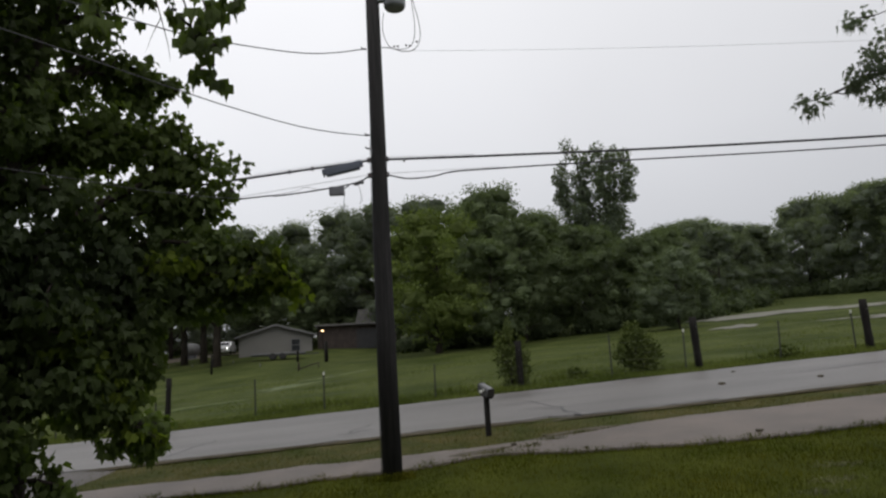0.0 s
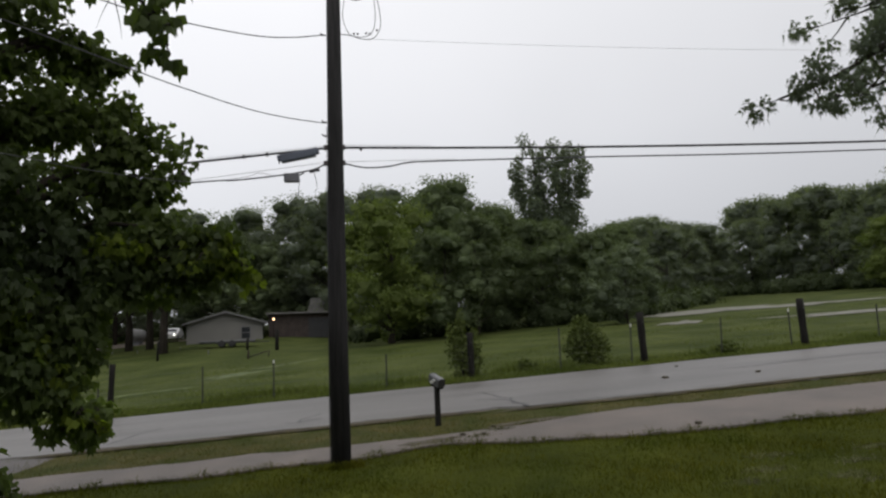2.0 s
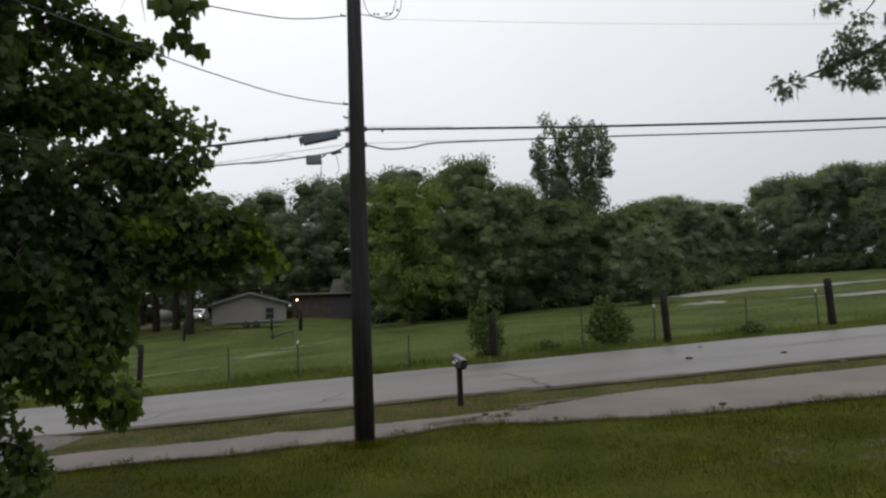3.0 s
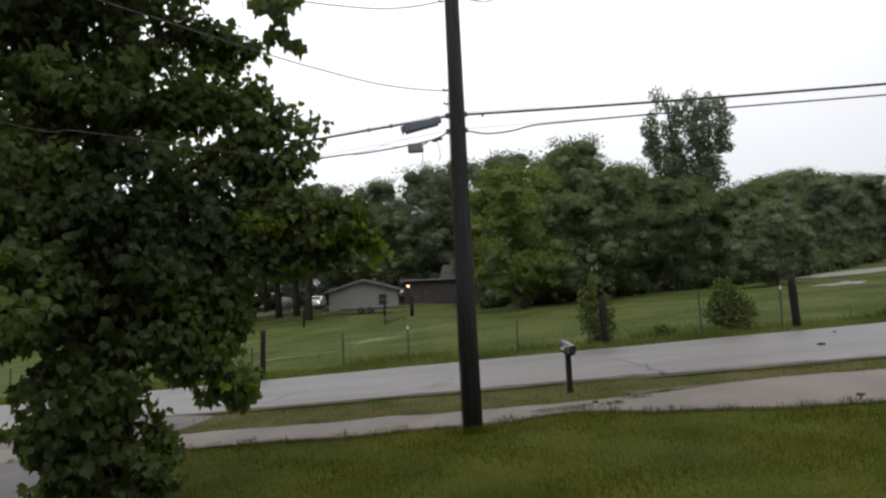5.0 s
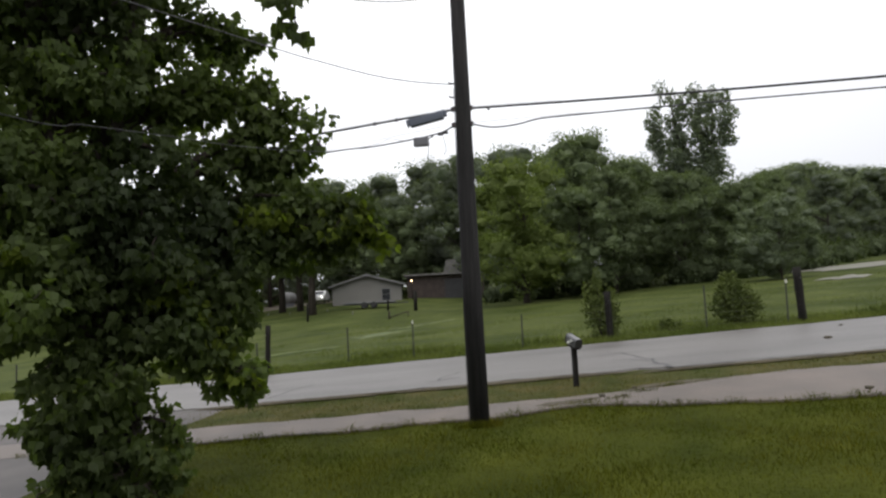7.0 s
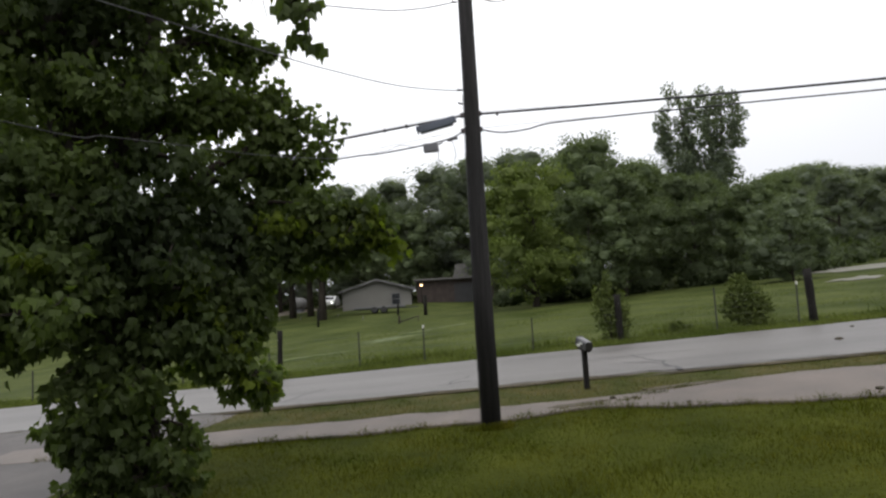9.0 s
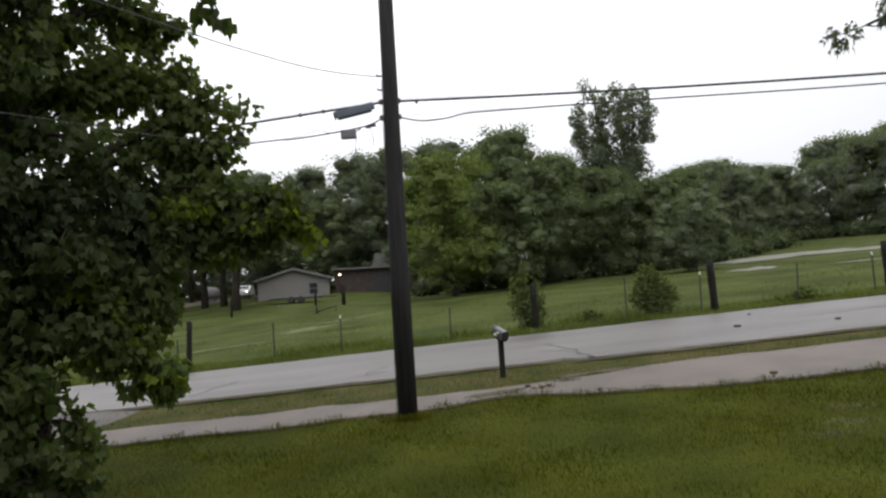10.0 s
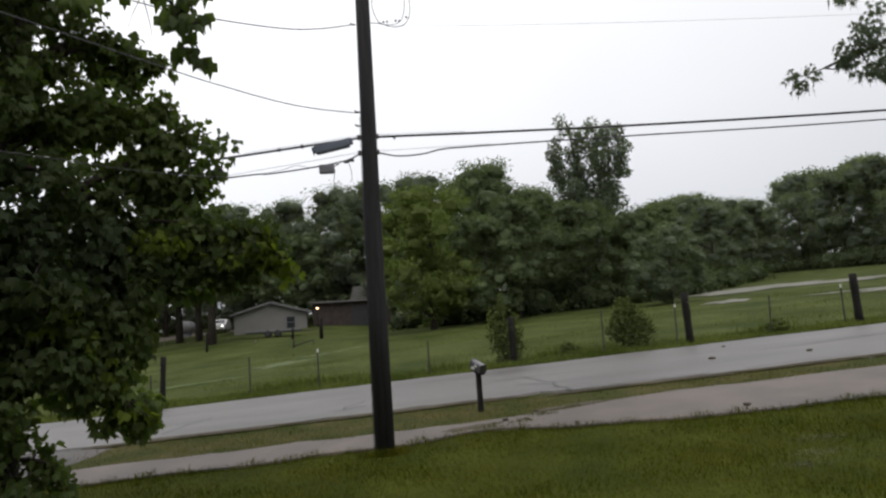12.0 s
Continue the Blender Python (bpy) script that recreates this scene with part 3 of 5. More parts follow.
for x, z in ((-1.34, 4.47), (-1.26, 4.49)):
    tagged(part("cable_tap", box((0.09, 0.05, 0.04), (x, PY - 0.02, z), 0.012), CABLE), "short dark tap connector on the line", "connector", "line taps")
for x, z in ((-2.05, 4.775), (-2.42, 4.742), (-0.55, 4.835)):
    tagged(part("cable_clip", box((0.04, 0.05, 0.06), (x, PY, z), 0.01), CABLE), "dark lashing clip on the trunk cable", "clip", "lashing clips")

# ---- mailbox ----
MX, MY = 0.66, 12.98
MZ = ground_z(MX, MY)
mailbox = thing("mailbox", "black tin roadside mailbox with a wet arched top", "mailbox", at=(MX, MY, MZ), turn=27)
part("post", box((0.085, 0.085, 0.98), (0, 0, 0.26), 0.008), POST_WOOD, mailbox, "dark square wooden post")
part("mounting_board", box((0.14, 0.26, 0.03), (0, 0, 0.745), 0.004, Matrix.Rotation(radians(17), 4, "X")), POST_WOOD, mailbox)


def arched_box(w, h, l, y0, n=10):
    """A box with a low arched top and well rounded shoulders."""
    ring = [math.pi * k / n for k in range(n + 1)]
    prof = [(-w / 2, 0)]
    for a in ring:
        c, q = math.cos(a), math.sin(a)
        prof.append((-w / 2 * math.copysign(abs(c) ** 0.55, c), h * 0.62 + h * 0.38 * q ** 0.6))
    prof.append((w / 2, 0))
    verts = [(x, y, z) for y in (y0, y0 + l) for x, z in prof]
    m = len(prof)
    faces = [(k, (k + 1) % m, (k + 1) % m + m, k + m) for k in range(m)] + [tuple(range(m - 1, -1, -1)), tuple(range(m, 2 * m))]
    return verts, faces


nod = Matrix.Translation((0, 0, 0.775)) @ Matrix.Rotation(radians(17), 4, "X")
shell = part("shell", arched_box(0.150, 0.165, 0.35, -0.175), MAILBOX_METAL, mailbox)
door = part("door", arched_box(0.158, 0.173, 0.018, 0.176), MAILBOX_METAL, mailbox)
for ob in (shell, door):
    ob.matrix_basis = nod
part("latch", box((0.02, 0.03, 0.04), (0, 0.199, 0.150), 0.005), WHITE_TIP, door)
part("flag", box((0.006, 0.09, 0.035), (-0.080, -0.02, 0.10), 0.002), WHITE_TIP, mailbox, "pale metal signal flag").matrix_basis = nod
part("tag", box((0.05, 0.06, 0.045), (-0.106, 0.02, 0.05), 0.004), WHITE_TIP, mailbox, "white tag on the side").matrix_basis = nod

# ---- fence ----
FENCE_Y = 20.45


def wooden_post(x, y, h, r, lean_x, lean_y):
    z = ground_z(x, y)
    ob = thing("fence_post", "thick dark weathered wooden fence post at the roadside", "fence post", "wooden fence posts", at=(x, y, z))
    rings = [(lean_x * k * h / 5, lean_y * k * h / 5, -0.2 if k == 0 else k * h / 5) for k in range(6)]
    part("timber", tube(rings, [r * (1 + 0.07 * math.sin(k * 2.1 + x)) for k in range(6)], 9), POST_WOOD, ob)
    part("staple", box((0.02, 0.02, 0.03), (0, -r, h * 0.8), 0.003), WIRE, ob)
    return ob


def steel_post(x, y, h, lean, tip):
    z = ground_z(x, y)
    ob = thing("steel_fence_post", "thin green steel T fence post with white tip" if tip else "thin rusty green steel T fence post", "fence post", "steel fence posts", at=(x, y, z))
    rot = Matrix.Rotation(lean, 4, "Y")
    part("flange", box((0.045, 0.008, h + 0.2), (0, 0, h / 2 - 0.1), 0, rot), GREEN_STEEL, ob)
    part("stem", box((0.008, 0.04, h + 0.2), (0, 0.0245, h / 2 - 0.1), 0, rot), GREEN_STEEL, ob)
    if tip:
        part("tip", box((0.050, 0.02, 0.10), (math.sin(lean) * h, 0, h - 0.02), 0.003, rot), WHITE_TIP, ob, "white painted tip")
    return ob


for x, y, h, r, lx, ly in ((-8.22, 19.65, 1.50, 0.08, 0.03, 0.0), (2.14, 20.5, 1.42, 0.10, -0.01, 0.0), (7.57, 20.5, 1.55, 0.115, -0.03, 0.0), (12.73, 20.35, 1.52, 0.115, -0.02, 0.0),
                          (-19.0, 20.2, 1.5, 0.10, 0.01, 0.0), (18.2, 20.3, 1.5, 0.11, 0.0, 0.0)):
    wooden_post(x, y, h, r, lx, ly)
for x, h, lean, tip in ((-8.9, 0.95, 0.0, False), (-5.9, 1.15, -0.01, False), (-3.82, 1.12, 0.0, True), (-0.46, 1.0, 0.01, False), (4.9, 1.3, 0.0, False), (7.16, 1.2, 0.02, True), (10.07, 1.15, 0.05, False),
                        (12.35, 1.2, 0.0, True), (15.3, 1.1, 0.02, False), (-11.9, 1.1, 0.0, False), (-14.9, 1.1, 0.0, False), (-17.4, 1.05, 0.0, False)):
    steel_post(x, FENCE_Y, h, lean, tip)
mesh_fence = thing("wire_fence", "rusty woven wire stock fence strung between the posts", "wire fence")
for k in range(6):
    xs = np.arange(-30, 30.1, 1.0)
    part("strand", tube([(x, FENCE_Y - 0.05, ground_z(x, FENCE_Y) + 0.12 + 0.18 * k + 0.015 * math.sin(x * 1.3 + k)) for x in xs], [0.0014] * len(xs), 4), WIRE, mesh_fence)


# ---- trees ----
rng = np.random.default_rng(7)


def leaf_cloud(blobs, per_area, size, template, droop=0.4, spread=0.5, inner=0.55, lay=1.5, up=0.6, least=8, outer=1.12):
    """Leaves in ellipsoid clumps: (centre, radii). Most sit near the clump's skin, fewer inside."""
    P, T, N, S = [], [], [], []
    for c, r in blobs:
        c, r = np.array(c, float), np.array(r, float)
        area = 4 * math.pi * ((r[0] * r[1]) ** 1.6 + (r[0] * r[2]) ** 1.6 + (r[1] * r[2]) ** 1.6) ** (1 / 1.6) / 3 ** (1 / 1.6)
        n = max(least, int(area * per_area))
        d = unit(rng.normal(size=(n, 3)))
        rad = inner + (outer - inner) * rng.random(n) ** 0.6
        rad *= 1 + 0.14 * np.sin(d[:, 0] * 5 + c[0] * 3) * np.sin(d[:, 1] * 6 + c[1]) + 0.10 * np.sin(d[:, 2] * 9 + c[2] * 2 + d[:, 0] * 7)
        P.append(c + d * r * rad[:, None])
        T.append(d * 0.6 + rng.normal(size=(n, 3)) * spread + np.array([0, 0, -droop]))
        N.append(d * lay + np.array([0, 0, up]) + rng.normal(size=(n, 3)) * spread * 0.8)
        S.append(size * (0.65 + 0.7 * rng.random(n)))
    return scatter(template[0], template[1], np.concatenate(P), np.concatenate(T), np.concatenate(N), np.concatenate(S))


def crown_blobs(h, width, low, count, lumps, flat=0.8, lean=0.0):
    """Clumps filling a crown between the heights low and h, widest a little below the middle."""
    blobs = []
    for _ in range(count):
        u = rng.random()
        z = low + (h - low) * u
        w = width / 2 * math.sin(math.pi * (0.12 + 0.80 * u) ** 0.85) ** 0.8
        a, q = rng.random() * 2 * math.pi, rng.random() ** 0.5
        r = lumps * (0.65 + 0.6 * rng.random())
        blobs.append(((q * w * math.cos(a) + lean * z, q * w * math.sin(a), min(z, h - r * flat)), (r, r, r * flat)))
    return blobs


SPHERE = bmesh.new()
bmesh.ops.create_icosphere(SPHERE, subdivisions=2, radius=1.0)
SPHERE_V = np.array([v.co for v in SPHERE.verts])
SPHERE_F = [tuple(v.index for v in f.verts) for f in SPHERE.faces]
SPHERE.free()


def inner_mass(blobs, size=0.6):
    """The dense leafage inside each clump, as uneven lumps under the loose leaves."""
    verts, faces = [], []
    for c, r in blobs:
        rad = size * (1 + 0.12 * rng.normal(size=len(SPHERE_V)))
        faces += [tuple(i + len(verts) for i in f) for f in SPHERE_F]
        verts += (np.array(c) + SPHERE_V * np.array(r) * rad[:, None]).tolist()
    return verts, faces


def clustered(blobs, each, share):
    """Small leaf sprays on the upper and outer skin of each clump."""
    sprays = []
    for c, r in blobs:
        d = unit(rng.normal(size=(each, 3)) + np.array([0, 0, 0.35]))
        q = share * (0.7 + 0.6 * rng.random(each))
        for k in range(each):
            sprays.append((np.array(c) + d[k] * np.array(r) * (0.78 + 0.34 * rng.random()), np.array((r[0], r[1], r[2] * 0.8)) * q[k]))
    return sprays


def make_tree(name, label, h, width, low, mat, leaf=0.42, count=34, lumps=1.5, per_area=7.0, trunk_r=0.22, flat=0.8, stems=1, each=10, share=0.50, solid=0.56):
    ob = thing(name, label, "tree")
    blobs = crown_blobs(h, width, low, count, lumps, flat)
    limbs = []
    for s in range(stems):
        ox = (s - (stems - 1) / 2) * 0.5
        top = h * 0.86
        limbs.append(tube([(ox, 0, -0.4), (ox * 1.2, 0.05, h * 0.25), (ox * 1.8 + 0.15, 0.1, h * 0.55), (ox * 2.0, 0, top)], [trunk_r * 1.25, trunk_r, trunk_r * 0.6, 0.03], 8))
    for c, r in blobs[::2]:
        z0 = max(low * 0.6, c[2] - 0.35 * math.hypot(c[0], c[1]) - 0.8)
        limbs.append(tube([(0, 0, z0), (c[0] * 0.5, c[1] * 0.5, (z0 + c[2]) / 2 + 0.15), c], [trunk_r * 0.35, trunk_r * 0.22, 0.02], 4, False))
    part("trunk", joined(limbs), BARK, ob)
    crown = tagged(part("crown", leaf_cloud(clustered(blobs, each, share), per_area, leaf, TUFT_LEAF, spread=0.5, lay=0.9, up=0.25, inner=0.3, droop=0.5, outer=0.98), mat, ob), kind="stuff")
    tagged(part("inner_foliage", inner_mass(blobs, solid), mat, crown), kind="stuff")
    return ob


def stand(ob, x, y, turn=0, scale=1.0, dz=0.0, wide=1.0):
    return pose(x, y, ground_z(x, y) + dz, 0, 0, turn) @ Matrix.Diagonal((scale * wide, scale * wide, scale, 1))


tree_round = make_tree("broadleaf_tree", "broad leafy green tree at the edge of the pasture", 14, 11, 2.2, LEAF_A, leaf=0.25, count=62, lumps=1.4, per_area=5.6)
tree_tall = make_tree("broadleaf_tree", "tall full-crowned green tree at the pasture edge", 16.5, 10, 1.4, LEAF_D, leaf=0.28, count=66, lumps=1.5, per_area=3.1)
tree_fresh = make_tree("broadleaf_tree", "yellow-green leafy tree in front of the woods", 10.5, 8.0, 1.3, LEAF_B, leaf=0.22, count=56, lumps=1.1, per_area=9.5)
tree_grey = make_tree("willow_tree", "grey-green bushy tree at the pasture edge", 8.0, 7.0, 0.9, LEAF_C, leaf=0.22, count=52, lumps=0.95, per_area=9, trunk_r=0.09)
# its leaf colour carries the haze
tree_far = make_tree("woodland_tree", "distant woodland tree with leaf colour greyed for haze", 17, 13, 0.3, LEAF_D, leaf=0.40, count=56, lumps=1.9, per_area=2.6, solid=0.60)

# the cottonwood has a narrow upper crown of several upright plumes
poplar = thing("cottonwood_tree", "tall cottonwood tree rising above the woods", "tree")
plumes = []
for px, py, z0, z1, w in ((-1.6, 0.2, 9.0, 17.7, 1.7), (0.6, -0.3, 9.0, 17.3, 1.7), (2.3, 0.3, 9.5, 17.4, 1.5), (-2.9, -0.2, 11.5, 16.0, 0.9), (3.1, 0.1, 12.0, 16.8, 1.1), (0.0, 0.0, 5.0, 11.0, 2.6), (-1.8, 0.4, 4.0, 9.5, 2.0), (2.0, 0.2, 4.0, 9.5, 2.2), (-0.5, 0.1, 9.5, 16.4, 1.6), (-2.3, 0.0, 8.5, 14.5, 1.3), (1.5, 0.1, 9.0, 16.6, 1.5)):
    for k in range(15):
        u = (k + 0.5) / 15
        r = 0.28 * w + 0.22
        plumes.append(((px + rng.normal() * w * 0.36, py + rng.normal() * w * 0.36, z0 + (z1 - z0) * u), (r * (1.1 - 0.35 * u), r * (1.1 - 0.35 * u), r * 0.85)))
part("trunk", joined([tube([(0, 0, -0.4), (0.1, 0, 6), (-0.8, 0.1, 11), (-1.6, 0.2, 17.6)], [0.4, 0.3, 0.2, 0.03], 8), tube([(0.1, 0, 6), (1.0, 0, 10), (0.8, -0.2, 16.5)], [0.22, 0.16, 0.03], 7), tube([(0.3, 0, 7), (1.8, 0.2, 11), (2.3, 0.3, 16.8)], [0.2, 0.14, 0.03], 7)]), BARK, poplar)
tagged(part("crown", leaf_cloud(plumes, 32, 0.27, TUFT_LEAF), LEAF_P, poplar), kind="stuff")

tree_round.matrix_basis = stand(tree_round, 3.8, 56, 20, 0.94)
tree_tall.matrix_basis = stand(tree_tall, -1.5, 66, 70, 0.92)
tree_fresh.matrix_basis = stand(tree_fresh, -0.6, 48, 0)
tree_grey.matrix_basis = stand(tree_grey, 16.0, 46, 0, 0.70)
poplar.matrix_basis = stand(poplar, 14.4, 60, 0, 0.98)
tree_far.matrix_basis = stand(tree_far, 60, 128, 0, 0.84)

# woods behind the house and the pasture: kind, x, y, turn, scale
CLUSTER = ((tree_round, 8.5, 59, 140, 0.86), (tree_round, 12.0, 55, 250, 0.68), (tree_round, 17.0, 56, 60, 0.60), (tree_round, 6.0, 51, 310, 0.70), (tree_tall, 5.0, 66, 30, 0.88), (tree_tall, 10.0, 68, 200, 0.76),
           (tree_round, 3.6, 49.5, 130, 0.62), (tree_round, 22, 66, 10, 0.69), (tree_tall, 27, 78, 40, 0.73), (tree_tall, 33, 86, 140, 0.80), (tree_round, 36, 92, 210, 0.96), (tree_tall, 39, 88, 40, 0.74), (tree_tall, 43, 99, 300, 0.76), (tree_tall, 30, 72, 200, 0.61), (tree_tall, 16, 66, 110, 0.72), (tree_tall, 20, 73, 30, 0.62), (tree_tall, 13.5, 75, 150, 0.62), (tree_tall, 45, 93, 60, 0.74))
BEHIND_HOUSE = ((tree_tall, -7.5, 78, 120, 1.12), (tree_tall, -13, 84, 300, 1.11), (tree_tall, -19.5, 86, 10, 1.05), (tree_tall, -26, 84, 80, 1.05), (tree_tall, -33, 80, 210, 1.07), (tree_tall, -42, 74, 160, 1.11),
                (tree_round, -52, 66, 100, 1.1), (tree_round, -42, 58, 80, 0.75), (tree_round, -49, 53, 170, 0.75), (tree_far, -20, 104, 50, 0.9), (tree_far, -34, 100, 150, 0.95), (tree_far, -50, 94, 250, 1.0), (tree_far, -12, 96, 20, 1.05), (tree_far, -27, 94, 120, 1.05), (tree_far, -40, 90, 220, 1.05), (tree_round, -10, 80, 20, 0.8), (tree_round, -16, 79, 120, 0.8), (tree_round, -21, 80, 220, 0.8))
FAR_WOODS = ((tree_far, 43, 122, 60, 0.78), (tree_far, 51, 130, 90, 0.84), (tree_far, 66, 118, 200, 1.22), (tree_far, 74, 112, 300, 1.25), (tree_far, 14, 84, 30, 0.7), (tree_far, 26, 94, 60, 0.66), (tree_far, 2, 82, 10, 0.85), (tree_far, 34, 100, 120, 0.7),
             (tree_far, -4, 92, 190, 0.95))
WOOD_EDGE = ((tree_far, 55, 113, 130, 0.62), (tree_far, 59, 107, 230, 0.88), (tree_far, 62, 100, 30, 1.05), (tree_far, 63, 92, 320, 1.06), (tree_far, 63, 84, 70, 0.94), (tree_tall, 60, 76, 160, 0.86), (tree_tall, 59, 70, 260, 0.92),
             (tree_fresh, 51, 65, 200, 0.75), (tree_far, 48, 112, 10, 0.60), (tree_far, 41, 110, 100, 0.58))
for row in (CLUSTER, BEHIND_HOUSE, FAR_WOODS, WOOD_EDGE):
    for proto, x, y, turn, s in row:
        copy_thing(proto, stand(proto, x, y, turn, s))

# shade trees with clear trunks in the yard of the house
yard_tree = make_tree("shade_tree", "shade tree with a clear dark trunk in the yard", 10.5, 8, 4.6, LEAF_A, leaf=0.28, count=40, lumps=1.4, per_area=3.6, trunk_r=0.34)
yard_tree.matrix_basis = stand(yard_tree, -19.6, 57.0, 0, 0.95)
for x, y, turn, s in ((-23.6, 65.0, 90, 1.0), (-25.9, 66, 200, 0.95), (-31.0, 64, 200, 1.0), (-37, 63, 300, 1.0)):
    copy_thing(yard_tree, stand(yard_tree, x, y, turn, s))

# low brush that closes the foot of the woods
brush = []
for x0, y0, x1, y1, n in ((-4, 55, 20, 55, 24), (20, 56, 40, 84, 36), (40, 104, 56, 108, 20), (56, 106, 60, 62, 44), (62, 118, 66, 60, 30), (40, 112, 62, 114, 40), (58, 104, 61, 64, 40), (-60, 88, -22, 92, 24), (-60, 40, -40, 60, 40)):
    for k in range(n):
        u = (k + rng.random()) / n
        x, y = x0 + (x1 - x0) * u + rng.normal() * 0.8, y0 + (y1 - y0) * u + rng.normal() * 1.0
        r = 0.9 + 0.8 * rng.random()
        brush.append(((x, y, ground_z(x, y) + r * 0.6), (r * 1.1, r * 1.1, r)))
undergrowth = tagged(part("undergrowth", leaf_cloud(brush, 6, 0.34, TUFT_LEAF), BRUSH), "dark green undergrowth along the foot of the woods", "undergrowth", kind="stuff")
tagged(part("inner_foliage", inner_mass(brush, 0.62), BRUSH, undergrowth), kind="stuff")


# ---- shrubs by the fence ----
def shrub(name, label, x, y, blobs, mat, size=0.11, per_area=220):
    ob = thing(name, label, "shrub", at=(x, y, ground_z(x, y)))
    part("stem", joined([tube([(0, 0, -0.1), (c[0] * 0.4, c[1] * 0.4, c[2] * 0.5), c], [0.03, 0.02, 0.006], 5, False) for c, r in blobs]), BARK, ob)
    tagged(part("foliage", leaf_cloud(blobs, per_area, size, TUFT_LEAF, droop=-0.5, inner=0.3), mat, ob), kind="stuff")
    return ob


shrub("roadside_shrub", "round wet green shrub on the fence line", 5.95, 21.2,
      [((0, 0, 0.45), (0.62, 0.55, 0.48)), ((0.1, 0, 0.85), (0.50, 0.45, 0.45)), ((-0.12, 0.05, 1.2), (0.32, 0.3, 0.36)), ((0.38, 0, 0.5), (0.35, 0.4, 0.4)), ((-0.38, 0.1, 0.6), (0.3, 0.3, 0.42))], CEDAR)
shrub("roadside_cedar", "ragged upright cedar shrub grown round a fence post", 1.95, 20.85,
      [((0.0, 0, 0.35), (0.40, 0.35, 0.40)), ((-0.08, 0, 0.8), (0.44, 0.3, 0.42)), ((-0.2, 0, 1.25), (0.28, 0.22, 0.42)), ((0.32, 0, 1.0), (0.2, 0.2, 0.5)), ((-0.06, 0, 1.75), (0.12, 0.1, 0.34)), ((-0.42, 0, 1.4), (0.1, 0.1, 0.3)), ((0.42, -0.25, 0.6), (0.14, 0.14, 0.4))], CEDAR)
shrub("low_weed", "low tuft of green weeds by a fence post", 10.35, 20.6, [((0, 0, 0.14), (0.3, 0.25, 0.2))], CEDAR, 0.12)
shrub("low_weed", "low tuft of green weeds under the fence", 4.0, 21.4, [((0, 0, 0.12), (0.3, 0.25, 0.2))], CEDAR, 0.12)

# ---- big maple on the lawn ----
maple = thing("maple_tree", "large dark wet maple tree with low hanging branches", "tree")
TZ = ground_z(-4.25, 6.2)
part("trunk", tube([(-4.20, 6.2, TZ - 0.3), (-4.22, 6.22, TZ + 0.15), (-4.23, 6.26, 0.49), (-4.26, 6.24, 1.54), (-4.46, 6.09, 2.57), (-4.66, 5.95, 3.53), (-4.74, 5.88, 4.61), (-4.78, 5.85, 6.15), (-4.7, 5.9, 8.6)],
                   [0.46, 0.36, 0.28, 0.25, 0.29, 0.22, 0.18, 0.13, 0.04], 14), BARK, maple)
part("second_stem", tube([(-4.42, 6.12, 2.30), (-4.28, 6.23, 3.56), (-4.07, 6.37, 4.74), (-3.87, 6.49, 6.12), (-3.7, 6.6, 7.6)], [0.17, 0.14, 0.11, 0.08, 0.03], 10), BARK, maple)


def limb(parent, line, r0, leaf_r, clumps, start=0.35, per_area=88, size=0.122, template=MAPLE_LEAF, mat=None, droop=1.5, scatter_r=0.8, taper=0.35, inner=0.15, spread=0.6, least=8, up=0.30):
    """A branch along a rounded line, with leaf clumps along its outer part, smaller towards the tip."""
    clumps, leaf_r, per_area = int(clumps * 1.1 + 0.5), leaf_r * 0.82, per_area * 1.36
    if line[-1][2] > 2.9:
        clumps = int(clumps * 0.84 + 0.5)
    pts = smooth_line(line, 6)
    br = part("branch", tube(pts, [r0 * (1 - 0.85 * k / (len(pts) - 1)) for k in range(len(pts))], 7), BARK, parent)
    blobs, stems = [], []
    for k in range(clumps):
        u = start + (1 - start) * (k + 0.5) / clumps
        p = np.array(pts[min(len(pts) - 1, int(u * (len(pts) - 1) + 0.5))])
        r = leaf_r * (1 - taper * u) * (0.7 + 0.5 * rng.random())
        c = p + rng.normal(size=3) * r * scatter_r
        blobs.append((c, (r, r, r * 0.85)))
        stems.append(tube([tuple(p), tuple((p + c) / 2 + rng.normal(size=3) * 0.04), tuple(c)], [0.014, 0.009, 0.004], 4, False))
    if blobs:
        tagged(part("twig", joined(stems), BARK, br), kind="stuff")
        tagged(part("leaves", leaf_cloud(blobs, per_area, size, template, droop=droop, inner=inner, lay=0.3, up=up, spread=spread, least=least), mat or MAPLE, br), kind="stuff")
    return br


# limbs over the road side
limb(maple, [(-4.31, 6.14, 2.28), (-3.56, 6.50, 2.49), (-2.80, 6.76, 2.66), (-2.08, 6.92, 2.68), (-1.62, 6.95, 2.58)], 0.075, 0.38, 22, 0.18, taper=0.45)
limb(maple, [(-4.07, 6.31, 2.39), (-3.32, 6.52, 2.36), (-2.76, 6.67, 2.32), (-2.51, 6.66, 2.36)], 0.05, 0.30, 9, 0.2)
limb(maple, [(-4.43, 6.05, 2.67), (-3.78, 6.49, 3.18), (-3.16, 6.82, 3.62), (-2.63, 6.94, 3.83)], 0.085, 0.36, 14, 0.2, taper=0.25, per_area=62)
limb(maple, [(-3.78, 6.49, 3.18), (-3.17, 6.82, 3.33), (-2.92, 6.95, 3.40), (-2.74, 7.0, 3.42)], 0.05, 0.27, 10, 0.25, taper=0.3)
